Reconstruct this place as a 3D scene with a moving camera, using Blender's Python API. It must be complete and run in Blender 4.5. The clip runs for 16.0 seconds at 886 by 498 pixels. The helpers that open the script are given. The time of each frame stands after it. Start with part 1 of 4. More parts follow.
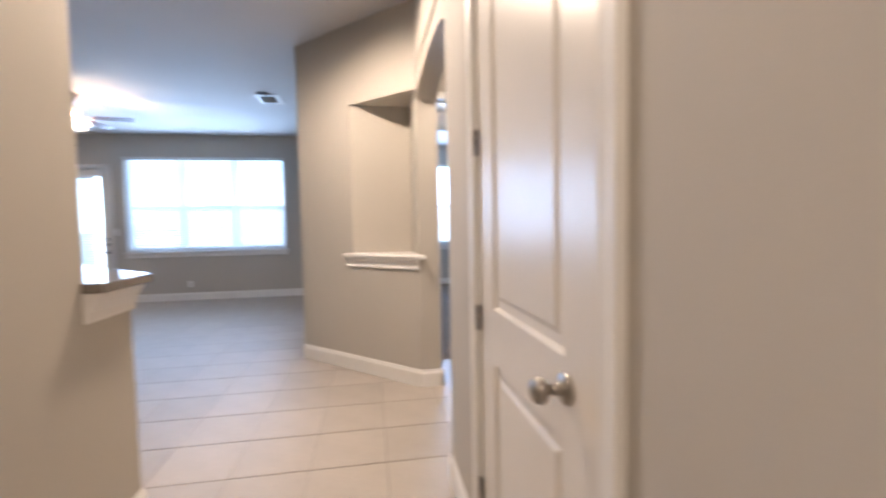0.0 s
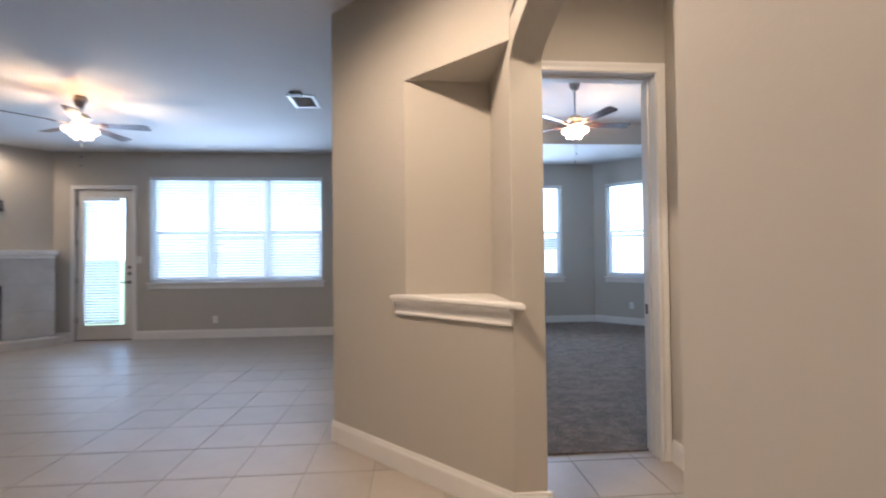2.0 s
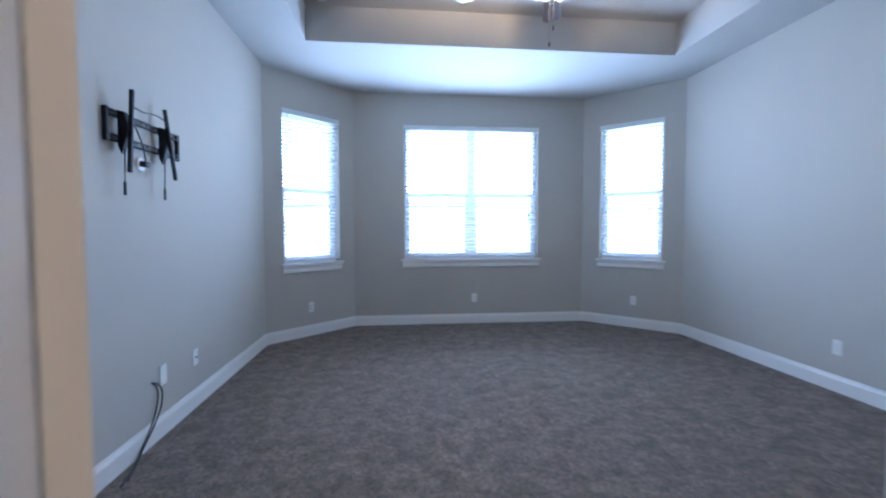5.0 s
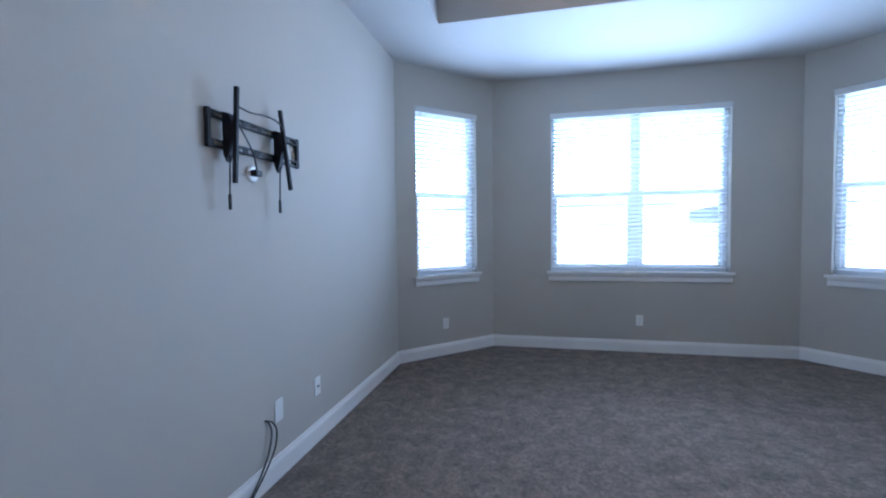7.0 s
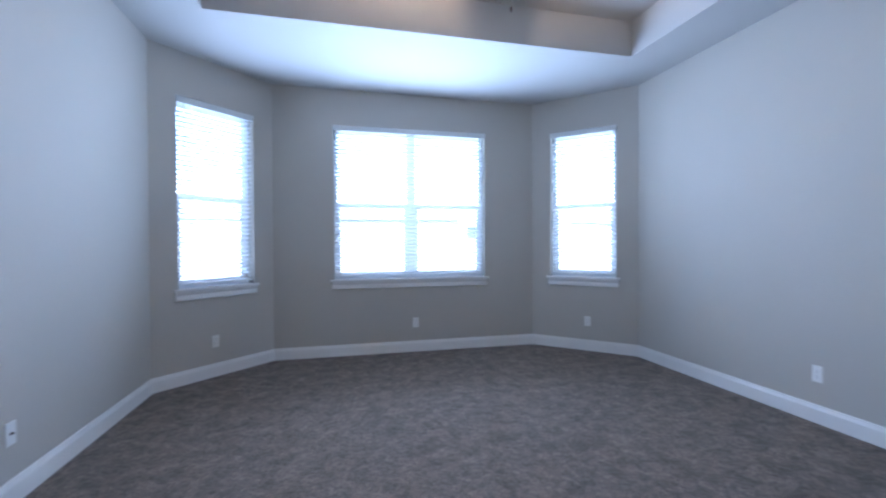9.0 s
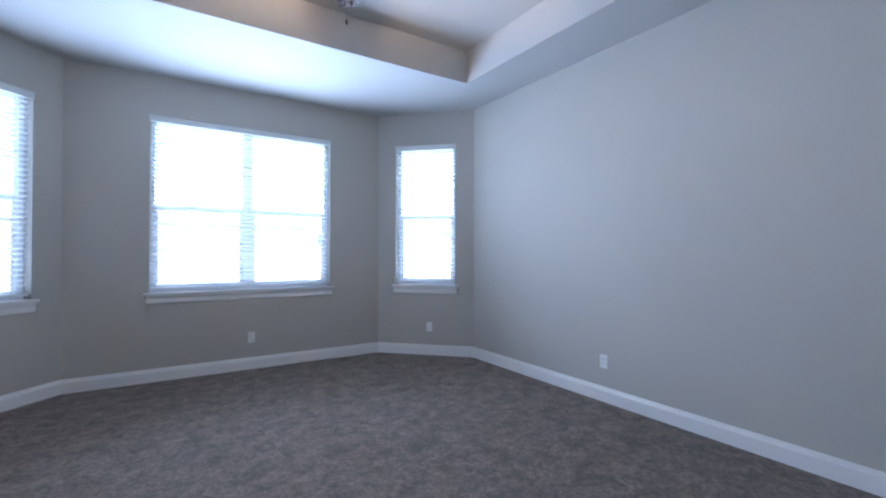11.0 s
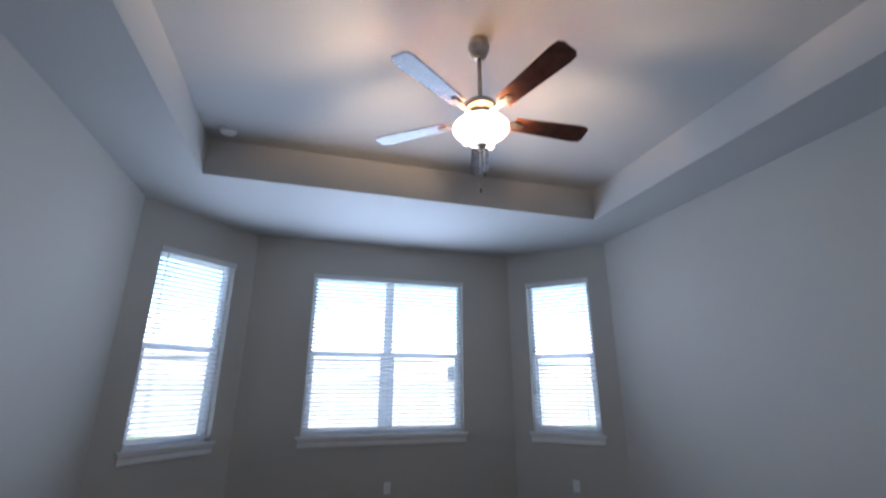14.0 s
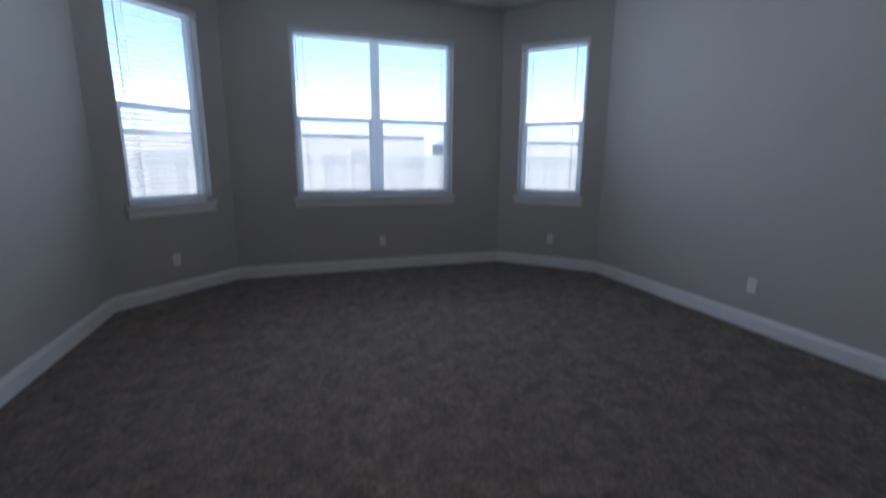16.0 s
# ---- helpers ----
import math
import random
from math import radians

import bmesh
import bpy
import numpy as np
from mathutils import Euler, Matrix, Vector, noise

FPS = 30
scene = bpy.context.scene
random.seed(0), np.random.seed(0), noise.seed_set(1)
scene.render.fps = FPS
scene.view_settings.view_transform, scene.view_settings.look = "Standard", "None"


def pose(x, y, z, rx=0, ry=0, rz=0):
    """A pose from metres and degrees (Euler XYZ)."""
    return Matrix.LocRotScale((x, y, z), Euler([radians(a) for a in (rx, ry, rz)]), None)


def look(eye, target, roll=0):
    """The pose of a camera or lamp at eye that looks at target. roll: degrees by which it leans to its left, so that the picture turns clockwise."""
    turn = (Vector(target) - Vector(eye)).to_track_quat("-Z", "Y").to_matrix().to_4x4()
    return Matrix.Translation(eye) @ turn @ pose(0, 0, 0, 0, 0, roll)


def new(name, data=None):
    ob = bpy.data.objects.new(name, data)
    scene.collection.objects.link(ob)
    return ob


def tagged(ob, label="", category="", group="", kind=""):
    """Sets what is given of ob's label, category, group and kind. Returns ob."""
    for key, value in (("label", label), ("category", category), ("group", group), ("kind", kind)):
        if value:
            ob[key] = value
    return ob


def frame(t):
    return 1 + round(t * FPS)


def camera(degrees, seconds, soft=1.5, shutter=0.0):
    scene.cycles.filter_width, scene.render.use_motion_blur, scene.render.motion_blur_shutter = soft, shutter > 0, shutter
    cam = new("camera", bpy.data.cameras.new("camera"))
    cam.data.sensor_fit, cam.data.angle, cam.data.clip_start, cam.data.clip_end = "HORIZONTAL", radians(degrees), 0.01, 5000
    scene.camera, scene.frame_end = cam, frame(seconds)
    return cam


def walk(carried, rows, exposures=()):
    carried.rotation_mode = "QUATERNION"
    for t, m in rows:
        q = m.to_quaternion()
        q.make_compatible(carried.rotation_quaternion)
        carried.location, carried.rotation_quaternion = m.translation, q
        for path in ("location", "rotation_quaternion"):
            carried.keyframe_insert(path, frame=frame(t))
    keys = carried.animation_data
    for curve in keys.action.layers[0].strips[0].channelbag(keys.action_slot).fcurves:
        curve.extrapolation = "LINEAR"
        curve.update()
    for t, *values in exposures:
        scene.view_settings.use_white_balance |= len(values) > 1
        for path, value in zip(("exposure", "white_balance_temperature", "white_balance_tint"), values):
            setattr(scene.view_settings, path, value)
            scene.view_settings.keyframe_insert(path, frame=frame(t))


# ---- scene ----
cam = camera(91.4, 16.0, soft=2.1, shutter=0.5)
STOPS = [(0.0, 3.7, 5150), (0.5, 3.72, 5200), (1.5, 3.45, 5400), (2.0, 3.3, 5400), (2.5, 3.1, 5400), (4.0, 3.2, 5150), (4.5, 3.2, 5050), (5.0, 3.5, 5000), (7.5, 3.35, 5000), (9.0, 3.5, 5100), (12.5, 3.4, 5400), (13.0, 3.12, 5450), (13.5, 3.0, 5550), (14.0, 2.5, 5700), (15.0, 2.15, 5700), (15.5, 2.1, 5600), (16.0, 2.0, 5600)]
PATH = [
    (0, (0.144, 0.124, 1.291), (0.474, 2.093, 1.185), -1.1),
    (0.2, (0.125, 0.19, 1.291), (0.191, 2.187, 1.205), -1.2),
    (0.5, (0.141, 0.302, 1.283), (-0.043, 2.293, 1.215), 1.2),
    (1, (0.098, 0.586, 1.271), (-0.139, 2.571, 1.21), 0.7),
    (1.5, (0.018, 0.979, 1.291), (-0.013, 2.979, 1.263), -1.1),
    (2, (0.025, 1.44, 1.293), (0.175, 3.434, 1.328), -0.6),
    (2.5, (0.079, 1.912, 1.297), (0.594, 3.844, 1.293), -1.7),
    (3, (0.263, 2.333, 1.264), (1.147, 4.127, 1.222), -2.1),
    (3.5, (0.519, 2.694, 1.283), (1.441, 4.468, 1.222), -0.6),
    (4, (0.803, 3.12, 1.296), (1.735, 4.887, 1.199), -1.0),
    (4.5, (0.989, 3.477, 1.268), (1.555, 5.395, 1.208), 0.7),
    (4.8, (1.045, 3.735, 1.275), (1.3475, 5.712, 1.195), 0.1),
    (5, (1.080, 3.837, 1.279), (1.277, 5.825, 1.188), -0.1),
    (5.2, (1.103, 3.958, 1.261), (1.186, 5.956, 1.208), -0.4),
    (7.3, (1.008, 4.57, 1.356), (0.564, 6.518, 1.271), -0.7),
    (7.5, (1.027, 4.559, 1.343), (0.652, 6.522, 1.257), -0.7),
    (8, (1.067, 4.575, 1.307), (0.936, 6.57, 1.254), -0.8),
    (8.5, (1.144, 4.54, 1.299), (1.329, 6.531, 1.264), -0.3),
    (9, (1.18, 4.512, 1.284), (1.652, 6.455, 1.262), -0.3),
    (9.5, (1.237, 4.47, 1.321), (1.962, 6.333, 1.287), 0.1),
    (9.7, (1.243, 4.469, 1.289), (2.072, 6.289, 1.259), 0.2),
    (11.8, (1.261, 4.443, 1.299), (2.362, 6.113, 1.323), 0.1),
    (12, (1.245, 4.455, 1.309), (2.203, 6.211, 1.34), 0.3),
    (12.5, (1.243, 4.461, 1.35), (1.896, 6.351, 1.39), 0.4),
    (13, (1.222, 4.45, 1.382), (1.743, 6.381, 1.404), 0.6),
    (13.5, (1.2, 4.481, 1.357), (1.734, 6.398, 1.561), 0.3),
    (14, (1.209, 4.476, 1.415), (1.74, 6.309, 2.011), 0.1),
    (14.5, (1.196, 4.457, 1.433), (1.749, 6.256, 2.109), -0.1),
    (15, (1.204, 4.469, 1.418), (1.773, 6.295, 2.003), -0.4),
    (15.5, (1.213, 4.5, 1.375), (1.813, 6.404, 1.501), -0.1),
    (16, (1.162, 4.517, 1.275), (1.777, 6.38, 0.883), 0.4),
]
walk(cam, [(t, look(eye, target, roll)) for t, eye, target, roll in PATH],
     exposures=[(t, s, k, 13 if t > 8 else 10) for t, s, k in STOPS])

# ---- daylight ----
world = bpy.data.worlds.new("sky_world")
scene.world = world
world.use_nodes = True
wn = world.node_tree
sky = wn.nodes.new("ShaderNodeTexSky")
sky.sky_type = "NISHITA"
sky.sun_disc = False
sky.sun_elevation = radians(52)
sky.sun_rotation = radians(170)
wn.links.new(sky.outputs[0], wn.nodes["Background"].inputs[0])
wn.nodes["Background"].inputs[1].default_value = 0.15

sun = new("sun", bpy.data.lights.new("sun", "SUN"))
sun.data.energy = 5.0
sun.data.angle = radians(0.5)
sun.data.color = (1.0, 0.95, 0.88)
sun.matrix_world = look((0, 0, 0), (0.11, 0.61, -0.79))

WARM = (1.0, 0.69, 0.42)
# power of the fill lamps added at the windows
WINDOW_FILL_WATTS = 4.8
CAN_WATTS = 9.0
FAN_WATTS = 12.0
BOWL_GLOW = 0.8


# ---- materials ----
def mat(name, color, rough=0.6, metal=0.0, spots=0.0, scale=8.0, fine=0.0, fine_scale=120.0, bump=0.0, bump_scale=150.0,
        color2=None, per_piece=0.0, spec=0.5, coat=0.0, emit=0.0):
    m = bpy.data.materials.new(name)
    m.use_nodes = True
    t = m.node_tree
    b = t.nodes["Principled BSDF"]
    b.inputs["Roughness"].default_value = rough
    b.inputs["Metallic"].default_value = metal
    b.inputs["Specular IOR Level"].default_value = spec
    b.inputs["Coat Weight"].default_value = coat
    co = t.nodes.new("ShaderNodeTexCoord")
    last = None

    def rgb(c):
        n = t.nodes.new("ShaderNodeRGB")
        n.outputs[0].default_value = (*c, 1)
        return n.outputs[0]

    last = rgb(color)
    for amount, sc, det in ((spots, scale, 4.0), (fine, fine_scale, 6.0)):
        if amount:
            n = t.nodes.new("ShaderNodeTexNoise")
            n.inputs["Scale"].default_value = sc
            n.inputs["Detail"].default_value = det
            t.links.new(co.outputs["Object"], n.inputs["Vector"])
            r = t.nodes.new("ShaderNodeMapRange")
            r.inputs["From Min"].default_value, r.inputs["From Max"].default_value = 0.3, 0.7
            t.links.new(n.outputs["Fac"], r.inputs["Value"])
            x = t.nodes.new("ShaderNodeMix")
            x.data_type = "RGBA"
            t.links.new(r.outputs[0], x.inputs[0])
            t.links.new(last, x.inputs[6])
            c2 = color2 if color2 else tuple(c * (1 - amount) for c in color)
            t.links.new(rgb(c2), x.inputs[7])
            last = x.outputs[2]
    if per_piece:
        o = t.nodes.new("ShaderNodeObjectInfo")
        r = t.nodes.new("ShaderNodeMapRange")
        r.inputs["To Min"].default_value, r.inputs["To Max"].default_value = 1 - per_piece, 1 + per_piece
        t.links.new(o.outputs["Random"], r.inputs["Value"])
        h = t.nodes.new("ShaderNodeHueSaturation")
        t.links.new(r.outputs[0], h.inputs["Value"])
        t.links.new(last, h.inputs["Color"])
        last = h.outputs[0]
    t.links.new(last, b.inputs["Base Color"])
    if bump:
        n = t.nodes.new("ShaderNodeTexNoise")
        n.inputs["Scale"].default_value = bump_scale
        n.inputs["Detail"].default_value = 3.0
        t.links.new(co.outputs["Object"], n.inputs["Vector"])
        u = t.nodes.new("ShaderNodeBump")
        u.inputs["Strength"].default_value = 1.0
        u.inputs["Distance"].default_value = bump
        t.links.new(n.outputs["Fac"], u.inputs["Height"])
        t.links.new(u.outputs[0], b.inputs["Normal"])
    if emit:
        b.inputs["Emission Color"].default_value = (*color, 1)
        b.inputs["Emission Strength"].default_value = emit
    return m


PAINT = mat("greige_wall_paint", (0.50, 0.468, 0.415), 0.75, spec=0.3, spots=0.05, scale=1.7, fine=0.03, fine_scale=60, bump=0.0004, bump_scale=160)
CEIL = mat("ceiling_paint", (0.53, 0.515, 0.49), 0.75, spots=0.04, scale=1.2, bump=0.002, bump_scale=110)
TRIM = mat("white_trim_paint", (0.80, 0.78, 0.75), 0.32, spots=0.03, scale=6)
DOOR = mat("white_door_paint", (0.74, 0.70, 0.64), 0.30, spots=0.03, scale=4, bump=0.0003, bump_scale=60)
TILE = mat("beige_ceramic_tile", (0.44, 0.395, 0.34), 0.42, spec=0.3, spots=0.16, scale=5, fine=0.10, fine_scale=45, bump=0.0006, bump_scale=30, per_piece=0.05)
GROUT = mat("grey_grout", (0.31, 0.28, 0.25), 0.9, spots=0.2, scale=9)
VINYL = mat("white_window_vinyl", (0.78, 0.79, 0.80), 0.35, spots=0.02, scale=5)
BLIND = mat("white_blind_slat", (0.80, 0.80, 0.79), 0.42, spots=0.03, scale=7)


def let_light_through(m, share):
    """Thin vinyl: part of the light that meets it comes out behind."""
    t = m.node_tree
    b = t.nodes["Principled BSDF"]
    tr = t.nodes.new("ShaderNodeBsdfTranslucent")
    tr.inputs[0].default_value = (0.86, 0.86, 0.84, 1)
    x = t.nodes.new("ShaderNodeMixShader")
    x.inputs[0].default_value = share
    t.links.new(b.outputs[0], x.inputs[1])
    t.links.new(tr.outputs[0], x.inputs[2])
    t.links.new(x.outputs[0], t.nodes["Material Output"].inputs[0])


let_light_through(BLIND, 0.35)
CORD = mat("white_cord", (0.7, 0.7, 0.68), 0.8, spots=0.1, scale=90)
PLATE = mat("white_plastic_plate", (0.80, 0.79, 0.76), 0.35, spots=0.02, scale=20)
SLOT = mat("dark_slot", (0.03, 0.03, 0.03), 0.7, spots=0.2, scale=60)
BLACK = mat("black_powder_coated_steel", (0.012, 0.012, 0.015), 0.55, spec=0.25, spots=0.2, scale=30, bump=0.0003, bump_scale=500)
CABLE = mat("black_cable_rubber", (0.02, 0.02, 0.022), 0.55, spots=0.2, scale=40)
NICKEL = mat("brushed_nickel", (0.40, 0.37, 0.33), 0.28, metal=1.0, spots=0.1, scale=30)
BRONZE = mat("dark_hinge_bronze", (0.16, 0.13, 0.11), 0.38, metal=0.85, spots=0.2, scale=40)
FANWOOD = mat("dark_walnut_blade", (0.085, 0.028, 0.015), 0.24, spots=0.4, scale=18, bump=0.0003, bump_scale=90)
STONE = mat("white_marble", (0.66, 0.64, 0.61), 0.30, spots=0.32, scale=3.0, fine=0.12, fine_scale=14)
SOOT = mat("firebox_black", (0.012, 0.012, 0.012), 0.8, spots=0.3, scale=10)
GRANITE = mat("polished_granite", (0.30, 0.27, 0.235), 0.07, spots=0.5, scale=70, fine=0.35, fine_scale=200)
GRASS = mat("lawn_grass", (0.07, 0.10, 0.035), 0.9, spots=0.4, scale=2, bump=0.02, bump_scale=25)
CEDAR = mat("weathered_cedar", (0.40, 0.38, 0.35), 0.8, spots=0.3, scale=6, per_piece=0.12)
BRICK = mat("pale_brick", (0.52, 0.47, 0.43), 0.85, spots=0.3, scale=9)
SHINGLE = mat("grey_shingle", (0.42, 0.44, 0.47), 0.9, spots=0.3, scale=6)
GREY = mat("grey_metal", (0.28, 0.27, 0.26), 0.5, spots=0.15, scale=12)
BOWL = mat("lit_frosted_glass", (1.0, 0.74, 0.48), 0.4, emit=BOWL_GLOW)
LENS = mat("lit_lamp_lens", (1.0, 0.80, 0.56), 0.4, emit=8.0)


def carpet_material():
    m = mat("taupe_cut_pile_carpet", (0.185, 0.165, 0.15), 0.95, spec=0.15)
    t = m.node_tree
    b = t.nodes["Principled BSDF"]
    b.inputs["Sheen Weight"].default_value = 0.1
    co = t.nodes.new("ShaderNodeTexCoord")

    def noise_node(scale, detail, rough=0.6, dist=0.0):
        n = t.nodes.new("ShaderNodeTexNoise")
        n.inputs["Scale"].default_value = scale
        n.inputs["Detail"].default_value = detail
        n.inputs["Roughness"].default_value = rough
        n.inputs["Distortion"].default_value = dist
        t.links.new(co.outputs["Object"], n.inputs["Vector"])
        return n.outputs["Fac"]

    def ramp(src, a, c0, c, c1):
        r = t.nodes.new("ShaderNodeValToRGB")
        e = r.color_ramp.elements
        e[0].position, e[0].color = a, (*c0, 1)
        e[1].position, e[1].color = c, (*c1, 1)
        t.links.new(src, r.inputs[0])
        return r.outputs[0]

    big = ramp(noise_node(8.0, 5, 0.62, 0.6), 0.34, (0.152, 0.126, 0.105), 0.68, (0.275, 0.228, 0.190))
    tuft = ramp(noise_node(40, 8, 0.95), 0.38, (0.36, 0.36, 0.37), 0.63, (1.66, 1.62, 1.56))
    x = t.nodes.new("ShaderNodeMix")
    x.data_type, x.blend_type = "RGBA", "MULTIPLY"
    x.inputs[0].default_value = 1.0
    t.links.new(big, x.inputs[6])
    t.links.new(tuft, x.inputs[7])
    t.links.new(x.outputs[2], b.inputs["Base Color"])
    u = t.nodes.new("ShaderNodeBump")
    u.inputs["Distance"].default_value = 0.012
    t.links.new(noise_node(130, 3, 0.7), u.inputs["Height"])
    t.links.new(u.outputs[0], b.inputs["Normal"])
    return m


CARPET = carpet_material()


def glass_material():
    m = bpy.data.materials.new("clear_window_glass")
    m.use_nodes = True
    b = m.node_tree.nodes["Principled BSDF"]
    b.inputs["Transmission Weight"].default_value = 1.0
    b.inputs["Roughness"].default_value = 0.0
    b.inputs["IOR"].default_value = 1.45
    b.inputs["Base Color"].default_value = (0.95, 0.98, 1.0, 1)
    return m


def screen_material():
    m = bpy.data.materials.new("insect_screen")
    m.use_nodes = True
    t = m.node_tree
    mix = t.nodes.new("ShaderNodeMixShader")
    clear = t.nodes.new("ShaderNodeBsdfTransparent")
    mix.inputs[0].default_value = 0.25
    t.nodes["Principled BSDF"].inputs["Base Color"].default_value = (0.10, 0.11, 0.12, 1)
    t.links.new(clear.outputs[0], mix.inputs[1])
    t.links.new(t.nodes["Principled BSDF"].outputs[0], mix.inputs[2])
    t.links.new(mix.outputs[0], t.nodes["Material Output"].inputs[0])
    return m


GLASS = glass_material()
SCREEN = screen_material()


# ---- mesh helpers ----
def box(bm, x0, y0, z0, x1, y1, z1, bevel=0.0, seg=2):
    v = [bm.verts.new(p) for p in ((x0, y0, z0), (x1, y0, z0), (x1, y1, z0), (x0, y1, z0),
                                   (x0, y0, z1), (x1, y0, z1), (x1, y1, z1), (x0, y1, z1))]
    f = [bm.faces.new([v[i] for i in q]) for q in ((3, 2, 1, 0), (4, 5, 6, 7), (0, 1, 5, 4), (1, 2, 6, 5), (2, 3, 7, 6), (3, 0, 4, 7))]
    if bevel:
        edges = {e for q in f for e in q.edges}
        bmesh.ops.bevel(bm, geom=list(edges), offset=bevel, segments=seg, profile=0.5, affect="EDGES")
    return bm


def boxed(*a, **k):
    return box(bmesh.new(), *a, **k)


def prism(bm, pts, z0, z1):
    area = sum(a[0] * b[1] - b[0] * a[1] for a, b in zip(pts, pts[1:] + pts[:1]))
    if area < 0:
        pts = pts[::-1]
    lo = [bm.verts.new((x, y, z0)) for x, y in pts]
    hi = [bm.verts.new((x, y, z1)) for x, y in pts]
    bm.faces.new(lo[::-1])
    bm.faces.new(hi)
    n = len(pts)
    for i in range(n):
        bm.faces.new((lo[i], lo[(i + 1) % n], hi[(i + 1) % n], hi[i]))
    return bm


def lathe(bm, profile, seg=32, cap=True):
    rings = []
    for r, z in profile:
        rings.append([bm.verts.new((r * math.cos(2 * math.pi * i / seg), r * math.sin(2 * math.pi * i / seg), z)) for i in range(seg)])
    for a, b in zip(rings, rings[1:]):
        for i in range(seg):
            f = bm.faces.new((a[i], a[(i + 1) % seg], b[(i + 1) % seg], b[i]))
            f.smooth = True
    if cap:
        bm.faces.new(rings[0][::-1])
        bm.faces.new(rings[-1])
    bmesh.ops.recalc_face_normals(bm, faces=bm.faces)
    return bm


def sweep(bm, p0, p1, profile):
    """A profile of (out, up) run from p0 to p1 in plan; out is to the right of the run."""
    d = Vector((p1[0] - p0[0], p1[1] - p0[1])).normalized()
    o = Vector((d.y, -d.x))
    ends = []
    for p in (p0, p1):
        ends.append([bm.verts.new((p[0] + o.x * a, p[1] + o.y * a, z)) for a, z in profile])
    n = len(profile)
    for i in range(n):
        bm.faces.new((ends[0][i], ends[1][i], ends[1][(i + 1) % n], ends[0][(i + 1) % n]))
    bm.faces.new(ends[0])
    bm.faces.new(ends[1][::-1])
    bmesh.ops.recalc_face_normals(bm, faces=bm.faces)
    return bm


def tube(bm, pts, r, seg=8):
    pts = [Vector(p) for p in pts]
    rings = []
    for i, p in enumerate(pts):
        d = (pts[min(i + 1, len(pts) - 1)] - pts[max(i - 1, 0)]).normalized()
        a = d.orthogonal().normalized() if not rings else (ref - d * ref.dot(d)).normalized()
        ref = a
        b = d.cross(a)
        rings.append([bm.verts.new(p + r * (math.cos(k * 2 * math.pi / seg) * a + math.sin(k * 2 * math.pi / seg) * b)) for k in range(seg)])
    for a, b in zip(rings, rings[1:]):
        for k in range(seg):
            bm.faces.new((a[k], a[(k + 1) % seg], b[(k + 1) % seg], b[k])).smooth = True
    bm.faces.new(rings[0][::-1])
    bm.faces.new(rings[-1])
    return bm


def smooth_line(pts, n=8):
    pts = [Vector(p) for p in pts]
    ext = [2 * pts[0] - pts[1]] + pts + [2 * pts[-1] - pts[-2]]
    out = []
    for i in range(1, len(ext) - 2):
        a, b, c, d = ext[i - 1:i + 3]
        for k in range(n):
            t = k / n
            out.append(0.5 * (2 * b + (c - a) * t + (2 * a - 5 * b + 4 * c - d) * t * t + (3 * b - a - 3 * c + d) * t ** 3))
    return out + [pts[-1]]


def mesh_of(name, bm, material):
    me = bpy.data.meshes.new(name)
    bm.to_mesh(me)
    bm.free()
    me.materials.append(material)
    return me


def part(name, bm, material, parent=None, label="", m=None):
    me = bm if isinstance(bm, bpy.types.Mesh) else mesh_of(name, bm, material)
    ob = new(name, me)
    if parent:
        ob.parent = parent
    if m is not None:
        ob.matrix_basis = m
    if label:
        ob["label"] = label
    return ob


def thing(name, label, category, m=None, group="", kind=""):
    ob = new(name)
    ob.empty_display_size = 0.05
    if m is not None:
        ob.matrix_basis = m
    return tagged(ob, label, category, group, kind)


def setting(name, bm, material, label, category):
    return tagged(part(name, bm, material), label, category, kind="structure")


